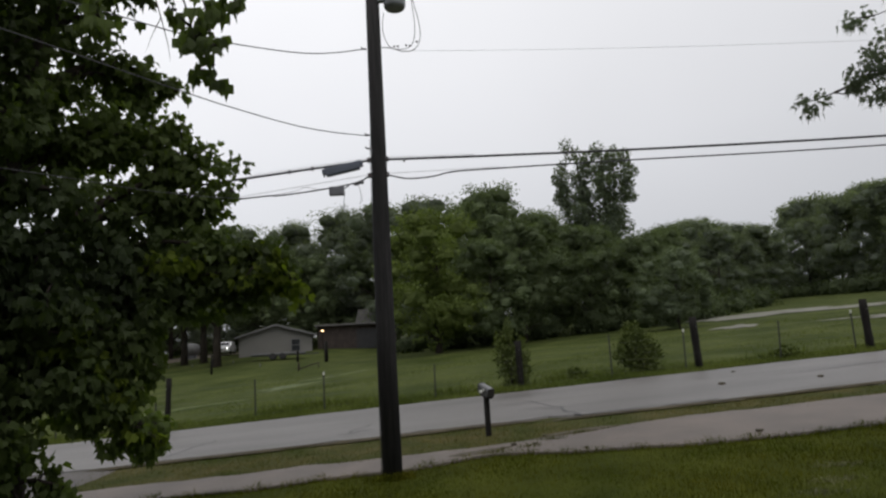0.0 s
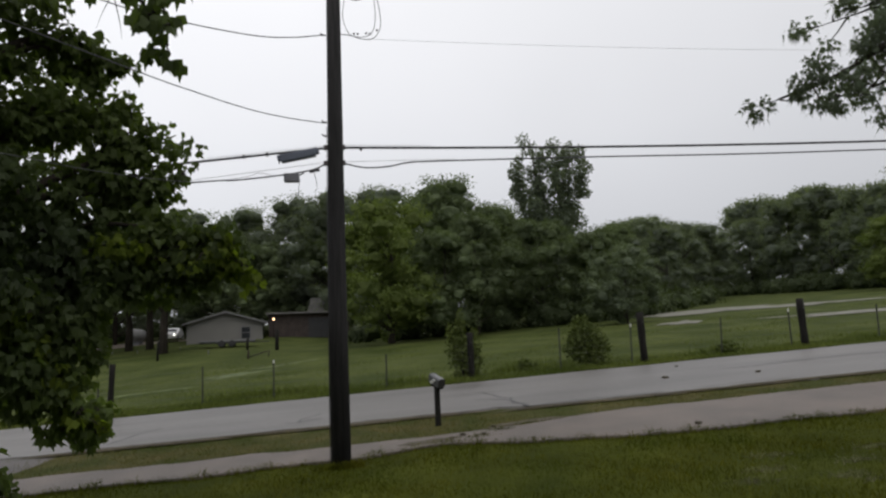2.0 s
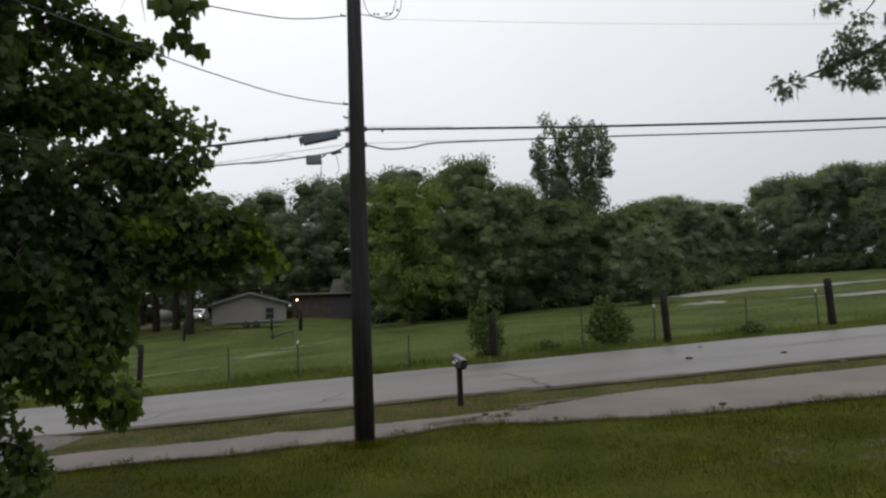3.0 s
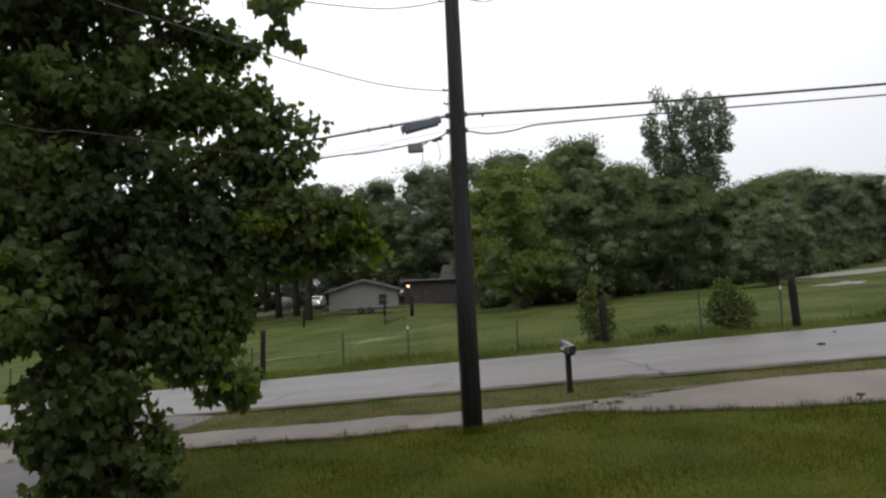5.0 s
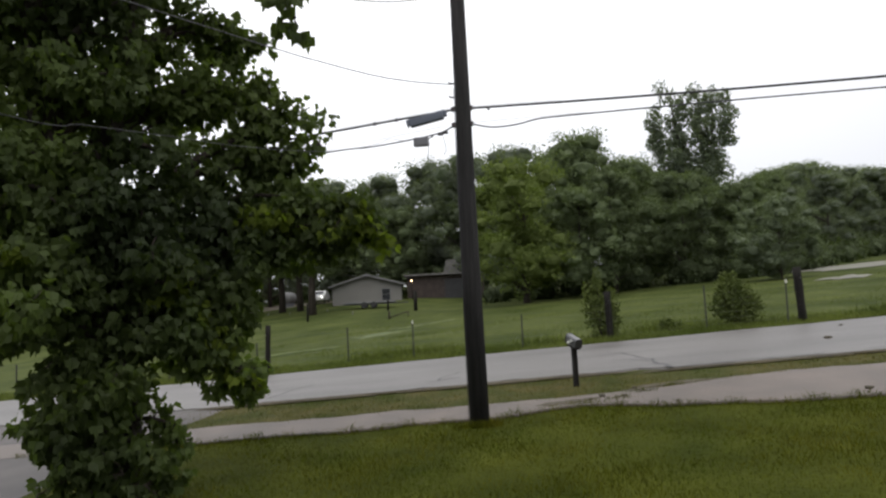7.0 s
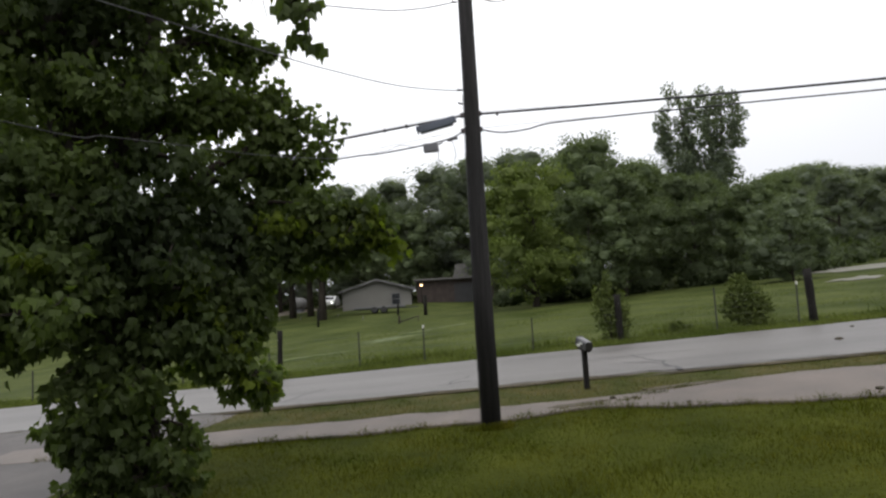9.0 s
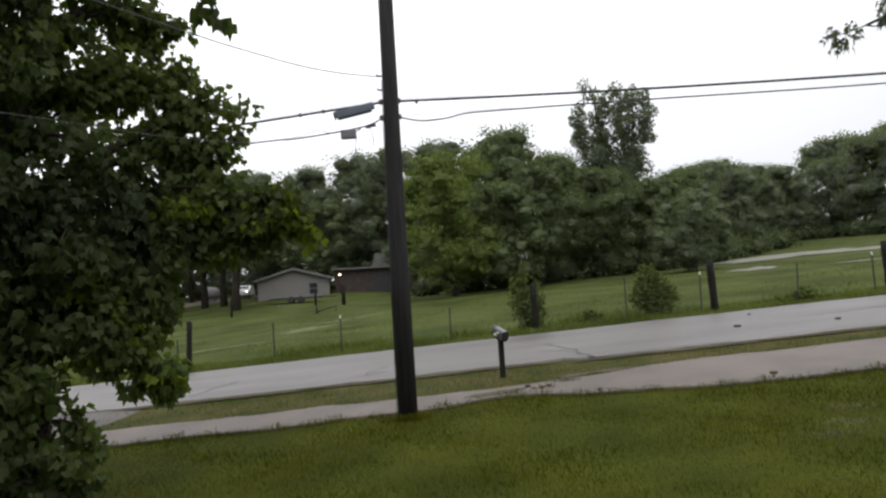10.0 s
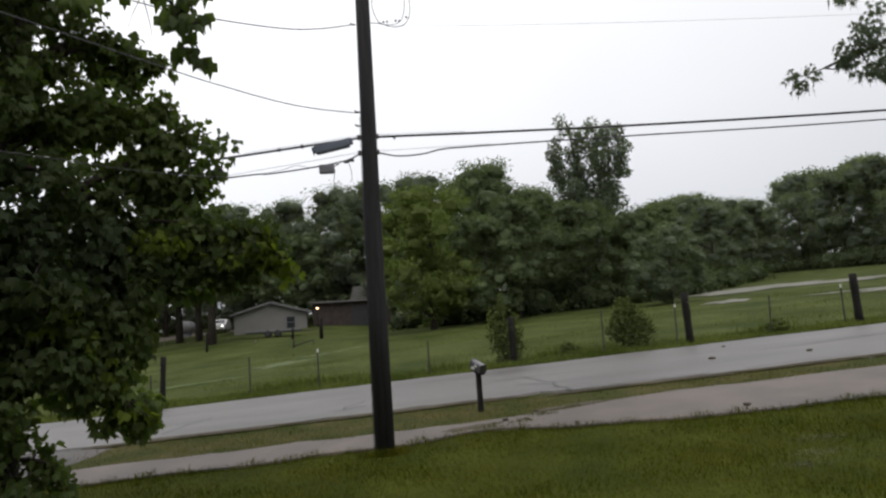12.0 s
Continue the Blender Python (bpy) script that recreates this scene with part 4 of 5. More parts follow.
limb(maple, [(-4.55, 5.97, 3.07), (-4.06, 6.43, 3.82), (-3.60, 6.70, 4.36), (-3.14, 6.94, 4.64)], 0.085, 0.34, 12, 0.15, per_area=62)
limb(maple, [(-3.39, 6.82, 4.47), (-3.07, 6.86, 4.67), (-2.88, 6.94, 4.73)], 0.02, 0.14, 5, 0.3)
limb(maple, [(-4.62, 5.91, 3.51), (-4.24, 6.31, 4.34), (-3.80, 6.60, 4.83), (-3.38, 6.71, 4.95), (-3.17, 6.82, 4.88)], 0.09, 0.30, 12, 0.15, per_area=62)
limb(maple, [(-4.49, 6.13, 4.53), (-4.08, 6.42, 5.16), (-3.68, 6.55, 5.42), (-3.51, 6.53, 5.19)], 0.06, 0.30, 8, 0.2, per_area=62)
limb(maple, [(-4.39, 6.09, 2.50), (-3.56, 6.61, 2.87), (-2.97, 6.91, 3.01), (-2.33, 6.94, 2.92)], 0.06, 0.36, 12, 0.25)
limb(maple, [(-4.23, 6.20, 1.77), (-3.71, 6.30, 1.75), (-3.24, 6.33, 1.77), (-2.98, 6.35, 1.69)], 0.05, 0.28, 11, 0.15, taper=0.3)
limb(maple, [(-4.23, 6.20, 1.77), (-3.84, 6.34, 1.53), (-3.33, 6.40, 1.24), (-2.95, 6.48, 1.03), (-2.83, 6.53, 1.01)], 0.05, 0.26, 13, 0.15, taper=0.5)
limb(maple, [(-4.23, 6.20, 2.08), (-3.65, 6.22, 2.03), (-3.19, 6.36, 1.97), (-2.95, 6.37, 1.89)], 0.05, 0.30, 11, 0.1)
limb(maple, [(-4.18, 6.11, 1.63), (-3.60, 6.01, 1.49), (-3.25, 6.10, 1.51), (-3.09, 6.18, 1.28)], 0.04, 0.27, 11, 0.1)
limb(maple, [(-4.14, 6.14, 0.67), (-3.82, 6.11, 0.77), (-3.55, 6.16, 0.69), (-3.51, 6.19, 0.50)], 0.03, 0.18, 8, 0.25)
limb(maple, [(-4.06, 6.43, 3.82), (-3.60, 6.66, 4.20), (-3.20, 6.85, 4.26), (-2.95, 6.92, 4.10)], 0.04, 0.26, 9, 0.2)
limb(maple, [(-4.00, 6.45, 4.55), (-3.62, 6.60, 4.80), (-3.28, 6.80, 4.78), (-3.10, 6.88, 4.62)], 0.04, 0.26, 9, 0.2)
limb(maple, [(-3.16, 6.82, 3.62), (-2.80, 6.92, 3.90), (-2.60, 6.97, 4.00)], 0.03, 0.22, 8, 0.2)
limb(maple, [(-3.10, 6.80, 3.40), (-2.70, 6.92, 3.52), (-2.46, 6.97, 3.50)], 0.03, 0.20, 7, 0.2)
limb(maple, [(-4.20, 6.20, 2.30), (-3.40, 6.50, 2.34), (-2.90, 6.70, 2.40), (-2.40, 6.88, 2.42)], 0.04, 0.30, 12, 0.2)
limb(maple, [(-2.80, 6.76, 2.66), (-2.30, 6.86, 2.74), (-1.90, 6.90, 2.70), (-1.70, 6.90, 2.60)], 0.03, 0.28, 12, 0.1)
# two sprays in the yellower leaf that has daylight in its colour
limb(maple, [(-2.80, 6.70, 2.60), (-2.30, 6.76, 2.62), (-1.90, 6.80, 2.60), (-1.70, 6.82, 2.46)], 0.02, 0.18, 12, 0.1, mat=MAPLE_YELLOW_LIT)
limb(maple, [(-3.30, 6.50, 2.60), (-2.85, 6.62, 2.72), (-2.50, 6.70, 2.70)], 0.02, 0.16, 7, 0.1, mat=MAPLE_YELLOW_LIT)
# a dead twig hanging straight down in a gap of the crown
limb(maple, [(-3.52, 6.80, 3.92), (-3.50, 6.80, 3.62), (-3.505, 6.80, 3.30)], 0.016, 0.1, 0)
# limbs to the drive side
limb(maple, [(-4.70, 5.90, 4.00), (-5.00, 5.85, 4.12), (-5.35, 5.80, 4.05)], 0.05, 0.34, 10, 0.1)
limb(maple, [(-4.72, 5.88, 4.30), (-5.10, 5.70, 4.50), (-5.50, 5.60, 4.45)], 0.05, 0.34, 9, 0.1)
limb(maple, [(-4.66, 5.87, 3.23), (-4.80, 5.36, 3.42), (-5.03, 4.85, 3.48)], 0.08, 0.40, 10, 0.15, per_area=90)
limb(maple, [(-4.43, 6.05, 2.40), (-4.74, 5.55, 2.32), (-4.89, 5.00, 2.26)], 0.06, 0.40, 11, 0.15)
limb(maple, [(-4.24, 6.07, 1.63), (-4.36, 5.61, 1.77), (-4.46, 5.26, 1.89), (-4.63, 4.97, 1.86)], 0.05, 0.32, 11, 0.15)
limb(maple, [(-4.16, 6.00, 1.31), (-4.23, 5.58, 1.41), (-4.32, 5.38, 1.29)], 0.03, 0.22, 9, 0.2)
limb(maple, [(-4.12, 6.03, 0.77), (-4.20, 5.60, 0.98), (-4.31, 5.39, 0.95), (-4.40, 5.32, 0.77)], 0.03, 0.20, 9, 0.2)
limb(maple, [(-4.13, 6.02, 0.56), (-4.20, 5.60, 0.71), (-4.26, 5.43, 0.60)], 0.025, 0.2, 8, 0.2)
limb(maple, [(-4.09, 6.05, 0.50), (-3.79, 5.90, 0.60), (-3.60, 5.96, 0.50), (-3.52, 6.00, 0.33)], 0.025, 0.19, 9, 0.15)
limb(maple, [(-4.12, 6.03, 0.46), (-3.99, 5.70, 0.60), (-4.00, 5.56, 0.56), (-4.07, 5.51, 0.46)], 0.025, 0.2, 8, 0.15)
limb(maple, [(-4.11, 6.04, 0.24), (-3.86, 5.79, 0.40), (-3.77, 5.73, 0.31)], 0.025, 0.2, 7, 0.1)
limb(maple, [(-4.07, 5.94, 0.17), (-4.11, 5.55, 0.35), (-4.21, 5.40, 0.30)], 0.025, 0.2, 8, 0.1)
limb(maple, [(-4.07, 5.94, 0.12), (-3.68, 5.85, 0.21), (-3.52, 5.89, 0.09)], 0.025, 0.19, 7, 0.1)
limb(maple, [(-4.66, 5.87, 3.30), (-5.00, 5.74, 3.12), (-5.40, 5.60, 3.05)], 0.06, 0.36, 10, 0.15)
limb(maple, [(-4.55, 5.95, 2.60), (-4.85, 5.60, 2.75), (-5.20, 5.35, 2.70)], 0.06, 0.36, 10, 0.15)
limb(maple, [(-4.50, 5.98, 2.45), (-4.90, 5.60, 2.30), (-5.25, 5.40, 2.10)], 0.05, 0.36, 10, 0.15)
limb(maple, [(-4.30, 6.00, 1.85), (-4.80, 5.55, 1.98), (-5.20, 5.35, 1.84)], 0.05, 0.30, 9, 0.15)
# inner limbs on the house side
limb(maple, [(-4.35, 6.11, 2.23), (-3.72, 6.06, 2.07), (-3.25, 6.16, 2.08)], 0.05, 0.36, 11, 0.1)
limb(maple, [(-4.22, 6.09, 1.63), (-3.81, 5.82, 1.31), (-3.83, 5.68, 1.12)], 0.04, 0.26, 9, 0.1)
limb(maple, [(-4.18, 5.99, 1.37), (-4.01, 5.62, 1.14), (-4.04, 5.47, 1.01)], 0.04, 0.26, 9, 0.1)
limb(maple, [(-4.15, 6.01, 0.92), (-3.97, 5.65, 0.88), (-3.85, 5.61, 0.71)], 0.03, 0.22, 8, 0.1)
limb(maple, [(-4.34, 6.00, 2.44), (-3.83, 5.87, 2.44), (-3.51, 6.01, 2.57)], 0.05, 0.40, 9, 0.1)
limb(maple, [(-4.39, 5.96, 2.59), (-4.20, 5.48, 2.22), (-4.21, 5.34, 1.87)], 0.05, 0.38, 9, 0.1)
limb(maple, [(-4.52, 5.86, 3.50), (-4.08, 5.82, 3.84), (-3.81, 5.88, 4.02)], 0.06, 0.36, 9, 0.1, per_area=62)
limb(maple, [(-4.62, 5.78, 4.21), (-4.15, 5.76, 4.61), (-3.91, 5.93, 4.89)], 0.06, 0.40, 9, 0.1, per_area=62)
limb(maple, [(-4.64, 5.77, 4.55), (-4.84, 5.32, 4.55), (-4.97, 4.92, 4.28)], 0.06, 0.44, 9, 0.1, per_area=70)
limb(maple, [(-4.45, 5.92, 2.77), (-4.42, 5.43, 2.96), (-4.54, 5.19, 2.74)], 0.05, 0.36, 8, 0.1, per_area=62)
limb(maple, [(-4.17, 6.12, 3.53), (-3.76, 6.15, 3.44), (-3.42, 6.24, 3.20)], 0.05, 0.34, 9, 0.1, per_area=62)
limb(maple, [(-4.50, 5.88, 3.10), (-4.11, 5.67, 2.81), (-3.73, 5.81, 2.84)], 0.05, 0.36, 9, 0.1, per_area=90)
# leaves at the ends of the low limbs, most with painted-in daylight
limb(maple, [(-2.19, 6.88, 2.65), (-1.85, 6.78, 2.66), (-1.56, 6.81, 2.52)], 0.012, 0.14, 11, 0.1, mat=MAPLE_YELLOW_LIT)
limb(maple, [(-2.42, 6.81, 2.72), (-2.01, 6.73, 2.74), (-1.72, 6.76, 2.74)], 0.012, 0.14, 7, 0.1, mat=MAPLE_YELLOW_LIT)
limb(maple, [(-3.33, 6.17, 1.78), (-3.06, 6.20, 1.71), (-2.97, 6.19, 1.54)], 0.012, 0.10, 4, 0.1, mat=MAPLE_YELLOW_LIT)
limb(maple, [(-3.09, 6.24, 1.27), (-2.86, 6.35, 1.11), (-2.72, 6.42, 0.98)], 0.012, 0.07, 3, 0.1, mat=MAPLE_YELLOW_LIT)
limb(maple, [(-3.49, 5.96, 2.23), (-3.29, 5.91, 2.29), (-3.24, 5.88, 2.15)], 0.012, 0.10, 4, 0.1, mat=MAPLE_YELLOW_LIT)
limb(maple, [(-2.68, 6.92, 3.40), (-2.42, 7.02, 3.48), (-2.24, 7.08, 3.58)], 0.012, 0.12, 7, 0.1)
limb(maple, [(-3.18, 6.70, 4.69), (-2.96, 6.80, 4.78), (-2.80, 6.87, 4.64)], 0.012, 0.11, 6, 0.1)
limb(maple, [(-3.30, 6.20, 1.60), (-3.10, 6.22, 1.50), (-2.98, 6.22, 1.36)], 0.012, 0.12, 6, 0.1, mat=MAPLE_YELLOW_LIT)
limb(maple, [(-3.46, 6.00, 2.00), (-3.30, 6.00, 1.96), (-3.22, 6.00, 1.80)], 0.012, 0.12, 6, 0.1, mat=MAPLE_YELLOW_LIT)
limb(maple, [(-4.45, 5.60, 2.30), (-4.38, 5.20, 2.34), (-4.34, 5.05, 2.24)], 0.012, 0.11, 4, 0.3, mat=MAPLE_YELLOW_LIT)
# short inner limbs
limb(maple, [(-3.47, 6.21, 1.96), (-3.14, 6.27, 1.88), (-2.91, 6.33, 1.80)], 0.015, 0.18, 9, 0.1)
limb(maple, [(-3.43, 6.23, 1.68), (-3.18, 6.25, 1.60), (-2.99, 6.29, 1.45)], 0.015, 0.17, 9, 0.1)
limb(maple, [(-3.35, 6.28, 1.39), (-3.07, 6.31, 1.26), (-2.88, 6.34, 1.16)], 0.015, 0.14, 7, 0.1)
limb(maple, [(-4.61, 5.79, 3.84), (-4.33, 5.75, 3.99), (-4.15, 5.76, 4.12)], 0.02, 0.30, 6, 0.1)
limb(maple, [(-4.22, 6.21, 4.21), (-3.89, 6.30, 4.39), (-3.65, 6.45, 4.53)], 0.02, 0.28, 7, 0.1)
limb(maple, [(-3.96, 6.38, 3.67), (-3.62, 6.58, 4.00), (-3.30, 6.75, 4.20)], 0.02, 0.28, 8, 0.1)
limb(maple, [(-3.62, 6.58, 3.93), (-3.25, 6.78, 4.01), (-2.86, 6.95, 4.11)], 0.02, 0.24, 7, 0.1)
limb(maple, [(-3.16, 6.82, 3.62), (-2.77, 6.88, 3.98), (-2.49, 6.99, 3.91)], 0.02, 0.16, 7, 0.1)
limb(maple, [(-4.72, 5.70, 3.37), (-4.39, 5.58, 3.26), (-4.14, 5.65, 3.30)], 0.02, 0.28, 5, 0.1)
# the upper crown
for line in ([(-4.75, 5.85, 4.9), (-4.3, 5.9, 5.5), (-4.1, 6.1, 5.9)], [(-4.77, 5.85, 5.3), (-5.2, 5.3, 5.6), (-5.6, 5.0, 5.7)], [(-3.9, 6.45, 5.8), (-3.5, 6.4, 6.3), (-3.3, 6.2, 6.5)],
             [(-4.78, 5.85, 6.4), (-4.5, 5.0, 6.6), (-4.3, 4.3, 6.5)], [(-4.78, 5.86, 6.8), (-4.2, 6.4, 7.4), (-3.6, 6.9, 7.6)], [(-4.75, 5.86, 7.2), (-5.4, 5.2, 7.8), (-5.9, 4.9, 8.0)],
             [(-4.78, 5.85, 6.0), (-5.3, 6.4, 6.5), (-5.8, 6.9, 6.6)], [(-4.74, 5.88, 4.8), (-5.2, 6.3, 5.2), (-5.7, 6.6, 5.2)]):
    limb(maple, line, 0.08, 0.62, 9, 0.15, per_area=44, size=0.16, scatter_r=0.55)
# unseen high limbs, added over the lawn to shade the low ones
for line in ([(-4.78, 5.85, 6.9), (-4.2, 4.6, 7.6), (-3.6, 3.4, 7.6)], [(-4.76, 5.85, 7.3), (-5.2, 4.2, 7.9), (-5.4, 2.8, 7.7)], [(-4.70, 5.85, 7.0), (-6.0, 4.4, 7.4), (-7.0, 3.2, 7.2)], [(-4.74, 5.85, 7.7), (-3.6, 4.4, 8.6), (-2.9, 3.2, 8.5)]):
    limb(maple, line, 0.08, 0.8, 9, 0.2, per_area=22, size=0.2, scatter_r=0.6)
# a high limb that reaches over the lawn and hangs down
hang = dict(up=0.2, size=0.125, scatter_r=0.7, per_area=110, taper=0, droop=2.4, inner=0.1, spread=0.5, least=7)
limb(maple, [(-4.78, 5.85, 6.6), (-4.2, 5.3, 6.6), (-3.49, 4.89, 5.93), (-2.08, 4.00, 4.42), (-1.85, 4.01, 4.26), (-1.54, 4.04, 4.19)], 0.05, 0.08, 0)
limb(maple, [(-1.69, 4.03, 4.23), (-1.58, 3.97, 3.97), (-1.52, 3.95, 3.74), (-1.47, 3.95, 3.50)], 0.008, 0.085, 5, 0.35, **hang)
limb(maple, [(-1.57, 4.02, 4.18), (-1.47, 3.99, 4.00), (-1.42, 3.97, 3.74), (-1.39, 3.97, 3.46)], 0.007, 0.075, 4, 0.45, **hang)
limb(maple, [(-1.54, 4.04, 4.19), (-1.34, 4.02, 4.16), (-1.25, 4.00, 3.98)], 0.007, 0.07, 3, 0.5, **hang)
limb(maple, [(-2.08, 4.00, 4.42), (-2.21, 3.93, 4.22), (-2.16, 3.96, 4.00), (-2.10, 4.00, 3.85)], 0.012, 0.10, 4, 0.5, **hang)
limb(maple, [(-1.84, 4.01, 4.28), (-1.68, 3.98, 4.06), (-1.65, 3.99, 3.94)], 0.006, 0.05, 1, 0.8, **hang)
limb(maple, [(-1.85, 4.01, 4.26), (-1.73, 3.95, 3.89), (-1.69, 3.97, 3.70), (-1.68, 3.98, 3.60)], 0.005, 0.1, 0)
limb(maple, [(-1.73, 3.95, 3.89), (-1.78, 3.93, 3.75), (-1.81, 3.92, 3.64)], 0.003, 0.1, 0)

# the whole tree, enlarged from the layout above
eye = Vector((0, 0, EYE))
maple.matrix_basis = Matrix.Translation(eye) @ Matrix.Scale(1.22, 4) @ Matrix.Translation(-eye)

# ---- oak limb from a tree beside the lawn ----
oak = thing("oak_tree", "oak tree with small lobed leaves reaching over the lawn", "tree")
OZ = ground_z(10.5, 5.0)
part("trunk", tube([(10.5, 5.0, OZ - 0.3), (10.45, 5.0, OZ + 0.4), (10.4, 5.0, 3.0), (10.2, 5.1, 6.0), (10.2, 5.1, 9.5)], [0.45, 0.32, 0.28, 0.22, 0.06], 12), BARK, oak)
kw = dict(size=0.116, template=OAK_LEAF, mat=OAK, droop=1.9, per_area=170, taper=0.3, inner=0.1, up=0.15, scatter_r=1.25)
limb(oak, [(10.3, 5.05, 4.6), (8.4, 5.6, 5.9), (6.65, 6.2, 5.5), (5.4, 7.0, 4.66), (4.62, 7.33, 4.38)], 0.09, 0.26, 22, 0.45, **kw)
limb(oak, [(7.0, 6.0, 5.6), (6.0, 6.75, 5.4), (5.15, 7.2, 5.24)], 0.03, 0.26, 12, 0.2, **kw)
limb(oak, [(6.4, 6.3, 5.3), (6.1, 6.6, 4.6), (5.75, 6.83, 3.92)], 0.025, 0.20, 9, 0.3, **kw)
limb(oak, [(6.9, 6.0, 5.5), (6.1, 6.6, 4.9), (5.4, 6.95, 4.30)], 0.03, 0.26, 11, 0.3, **kw)
limb(oak, [(7.0, 6.0, 5.6), (6.2, 6.6, 5.05), (5.5, 7.0, 4.80)], 0.03, 0.23, 12, 0.2, **kw)
limb(oak, [(7.0, 6.0, 5.5), (6.3, 6.5, 4.75), (5.6, 7.0, 4.40), (5.05, 7.1, 4.28)], 0.03, 0.20, 12, 0.3, **kw)
limb(oak, [(7.2, 6.0, 5.8), (6.2, 6.7, 5.45), (5.45, 7.0, 5.35)], 0.03, 0.22, 11, 0.2, **kw)
limb(oak, [(7.4, 5.9, 5.7), (6.7, 6.2, 6.0), (6.0, 6.6, 5.9)], 0.03, 0.35, 8, 0.3, **kw)
limb(oak, [(10.2, 5.1, 6.0), (11.2, 4.4, 6.8), (12.0, 4.0, 7.0)], 0.1, 0.8, 8, 0.3, size=0.16, template=OAK_LEAF, mat=OAK, per_area=30)
limb(oak, [(10.2, 5.1, 7.5), (9.4, 5.6, 8.6), (8.6, 6.0, 9.0)], 0.1, 0.8, 8, 0.3, size=0.16, template=OAK_LEAF, mat=OAK, per_area=30)

# ---- house across the pasture ----
HX, HY = -17.3, 67.7
HZ = ground_z(HX, HY) - 0.5
house = thing("house", "low tan house with a gable end facing the pasture", "house", at=(HX, HY, HZ), turn=14)
prof = [(-3.6, -0.6), (3.6, -0.6), (3.6, 2.35), (0.0, 3.35), (-3.6, 2.35)]


def extrude(profile, y0, y1):
    n = len(profile)
    v = [(x, y0, z) for x, z in profile] + [(x, y1, z) for x, z in profile]
    f = [tuple(range(n)), tuple(range(2 * n - 1, n - 1, -1))] + [(k, k + n, (k + 1) % n + n, (k + 1) % n) for k in range(n)]
    return v, f


part("wall", extrude(prof, 0, 12), SIDING, house)
part("roof", extrude([(-4.0, 2.22), (-4.0, 2.36), (0, 3.52), (4.0, 2.36), (4.0, 2.22), (0, 3.37)], -0.35, 12.3), SHINGLE, house)
for s in (-1, 1):
    part("fascia", extrude([(s * 4.02, 2.20), (s * 4.02, 2.38), (0, 3.55), (0, 3.36)], -0.40, -0.352), TRIM, house, "pale fascia board")
win = part("window", box((0.95, 0.10, 1.25), (1.95, -0.02, 1.35), 0.01), TRIM, house)
part("pane", box((0.78, 0.03, 0.52), (1.95, -0.085, 1.64)), GLASS, win)
part("pane", box((0.78, 0.03, 0.52), (1.95, -0.085, 1.06)), GLASS, win)
part("skirting", box((7.2, 0.06, 0.5), (0, -0.035, -0.2)), DARK, house)

garage = thing("brick_wing", "dark brick low building beside the tan house", "outbuilding", at=(-9.6, 72.0, ground_z(-9.6, 72)), turn=8)
part("wall", extrude([(-4.2, -0.6), (4.2, -0.6), (4.2, 2.5), (-4.2, 2.5)], 0, 7), BRICK, garage)
part("roof", box((9.0, 8.0, 0.18), (0, 3.5, 2.62), 0.02), SHINGLE, garage)
part("gable_roof", extrude([(-0.2, 2.7), (3.4, 2.7), (2.9, 4.3), (0.2, 4.3)], 2.0, 6.0), SHINGLE, garage)
part("door", box((2.6, 0.08, 2.1), (1.2, -0.03, 1.0), 0.01), DARK, garage)
lamp = thing("yard_lamp", "lit warm yard lamp at the corner of the house", "lamp", at=(-12.9, 69.6, ground_z(-12.9, 69.6) + 1.96))
part("bulb", tube([(0, 0, -0.1), (0, 0, -0.06), (0, 0, 0.06), (0, 0, 0.1)], [0.04, 0.075, 0.075, 0.04], 12), LAMP_GLOW, lamp, "glowing warm globe")
part("post", tube([(0, 0.05, -2.5), (0, 0.05, -0.1)], [0.06, 0.05], 8), POST_WOOD, lamp)
part("hood", tube([(0, 0, 0.101), (0, 0, 0.16)], [0.16, 0.05], 12), TANK, lamp)

# low trailer by the house
trailer = thing("flat_trailer", "low flat trailer with a pale deck beside the house", "trailer", at=(-15.0, 59.6, ground_z(-15.0, 59.6)), turn=12)
part("deck", box((4.6, 1.6, 0.14), (0, 0, 0.55), 0.02), TRIM, trailer)
part("frame", box((4.7, 1.5, 0.12), (0, 0, 0.42), 0.01), DARK, trailer)
part("tongue", box((1.2, 0.12, 0.10), (2.9, 0, 0.40), 0.01), DARK, trailer)
for x in (-0.5, 0.35):
    for y in (-0.72, 0.72):
        part("wheel", tube([(x, y - 0.09, 0.32), (x, y - 0.07, 0.32), (x, y + 0.07, 0.32), (x, y + 0.09, 0.32)], [0.24, 0.32, 0.32, 0.24], 14), TYRE, trailer)

# stumps of posts in the pasture
for x, y, h, r in ((-17.5, 49.7, 1.4, 0.09), (-12.2, 54.5, 0.9, 0.10), (-9.6, 53.0, 1.6, 0.16)):
    ob = thing("old_post", "short dark old wooden post in the pasture", "post", "old pasture posts", at=(x, y, ground_z(x, y)))
    part("timber", tube([(0, 0, -0.2), (0.01, 0, h * 0.5), (0.03, 0, h)], [r, r * 0.95, r * 0.9], 8), POST_WOOD, ob)

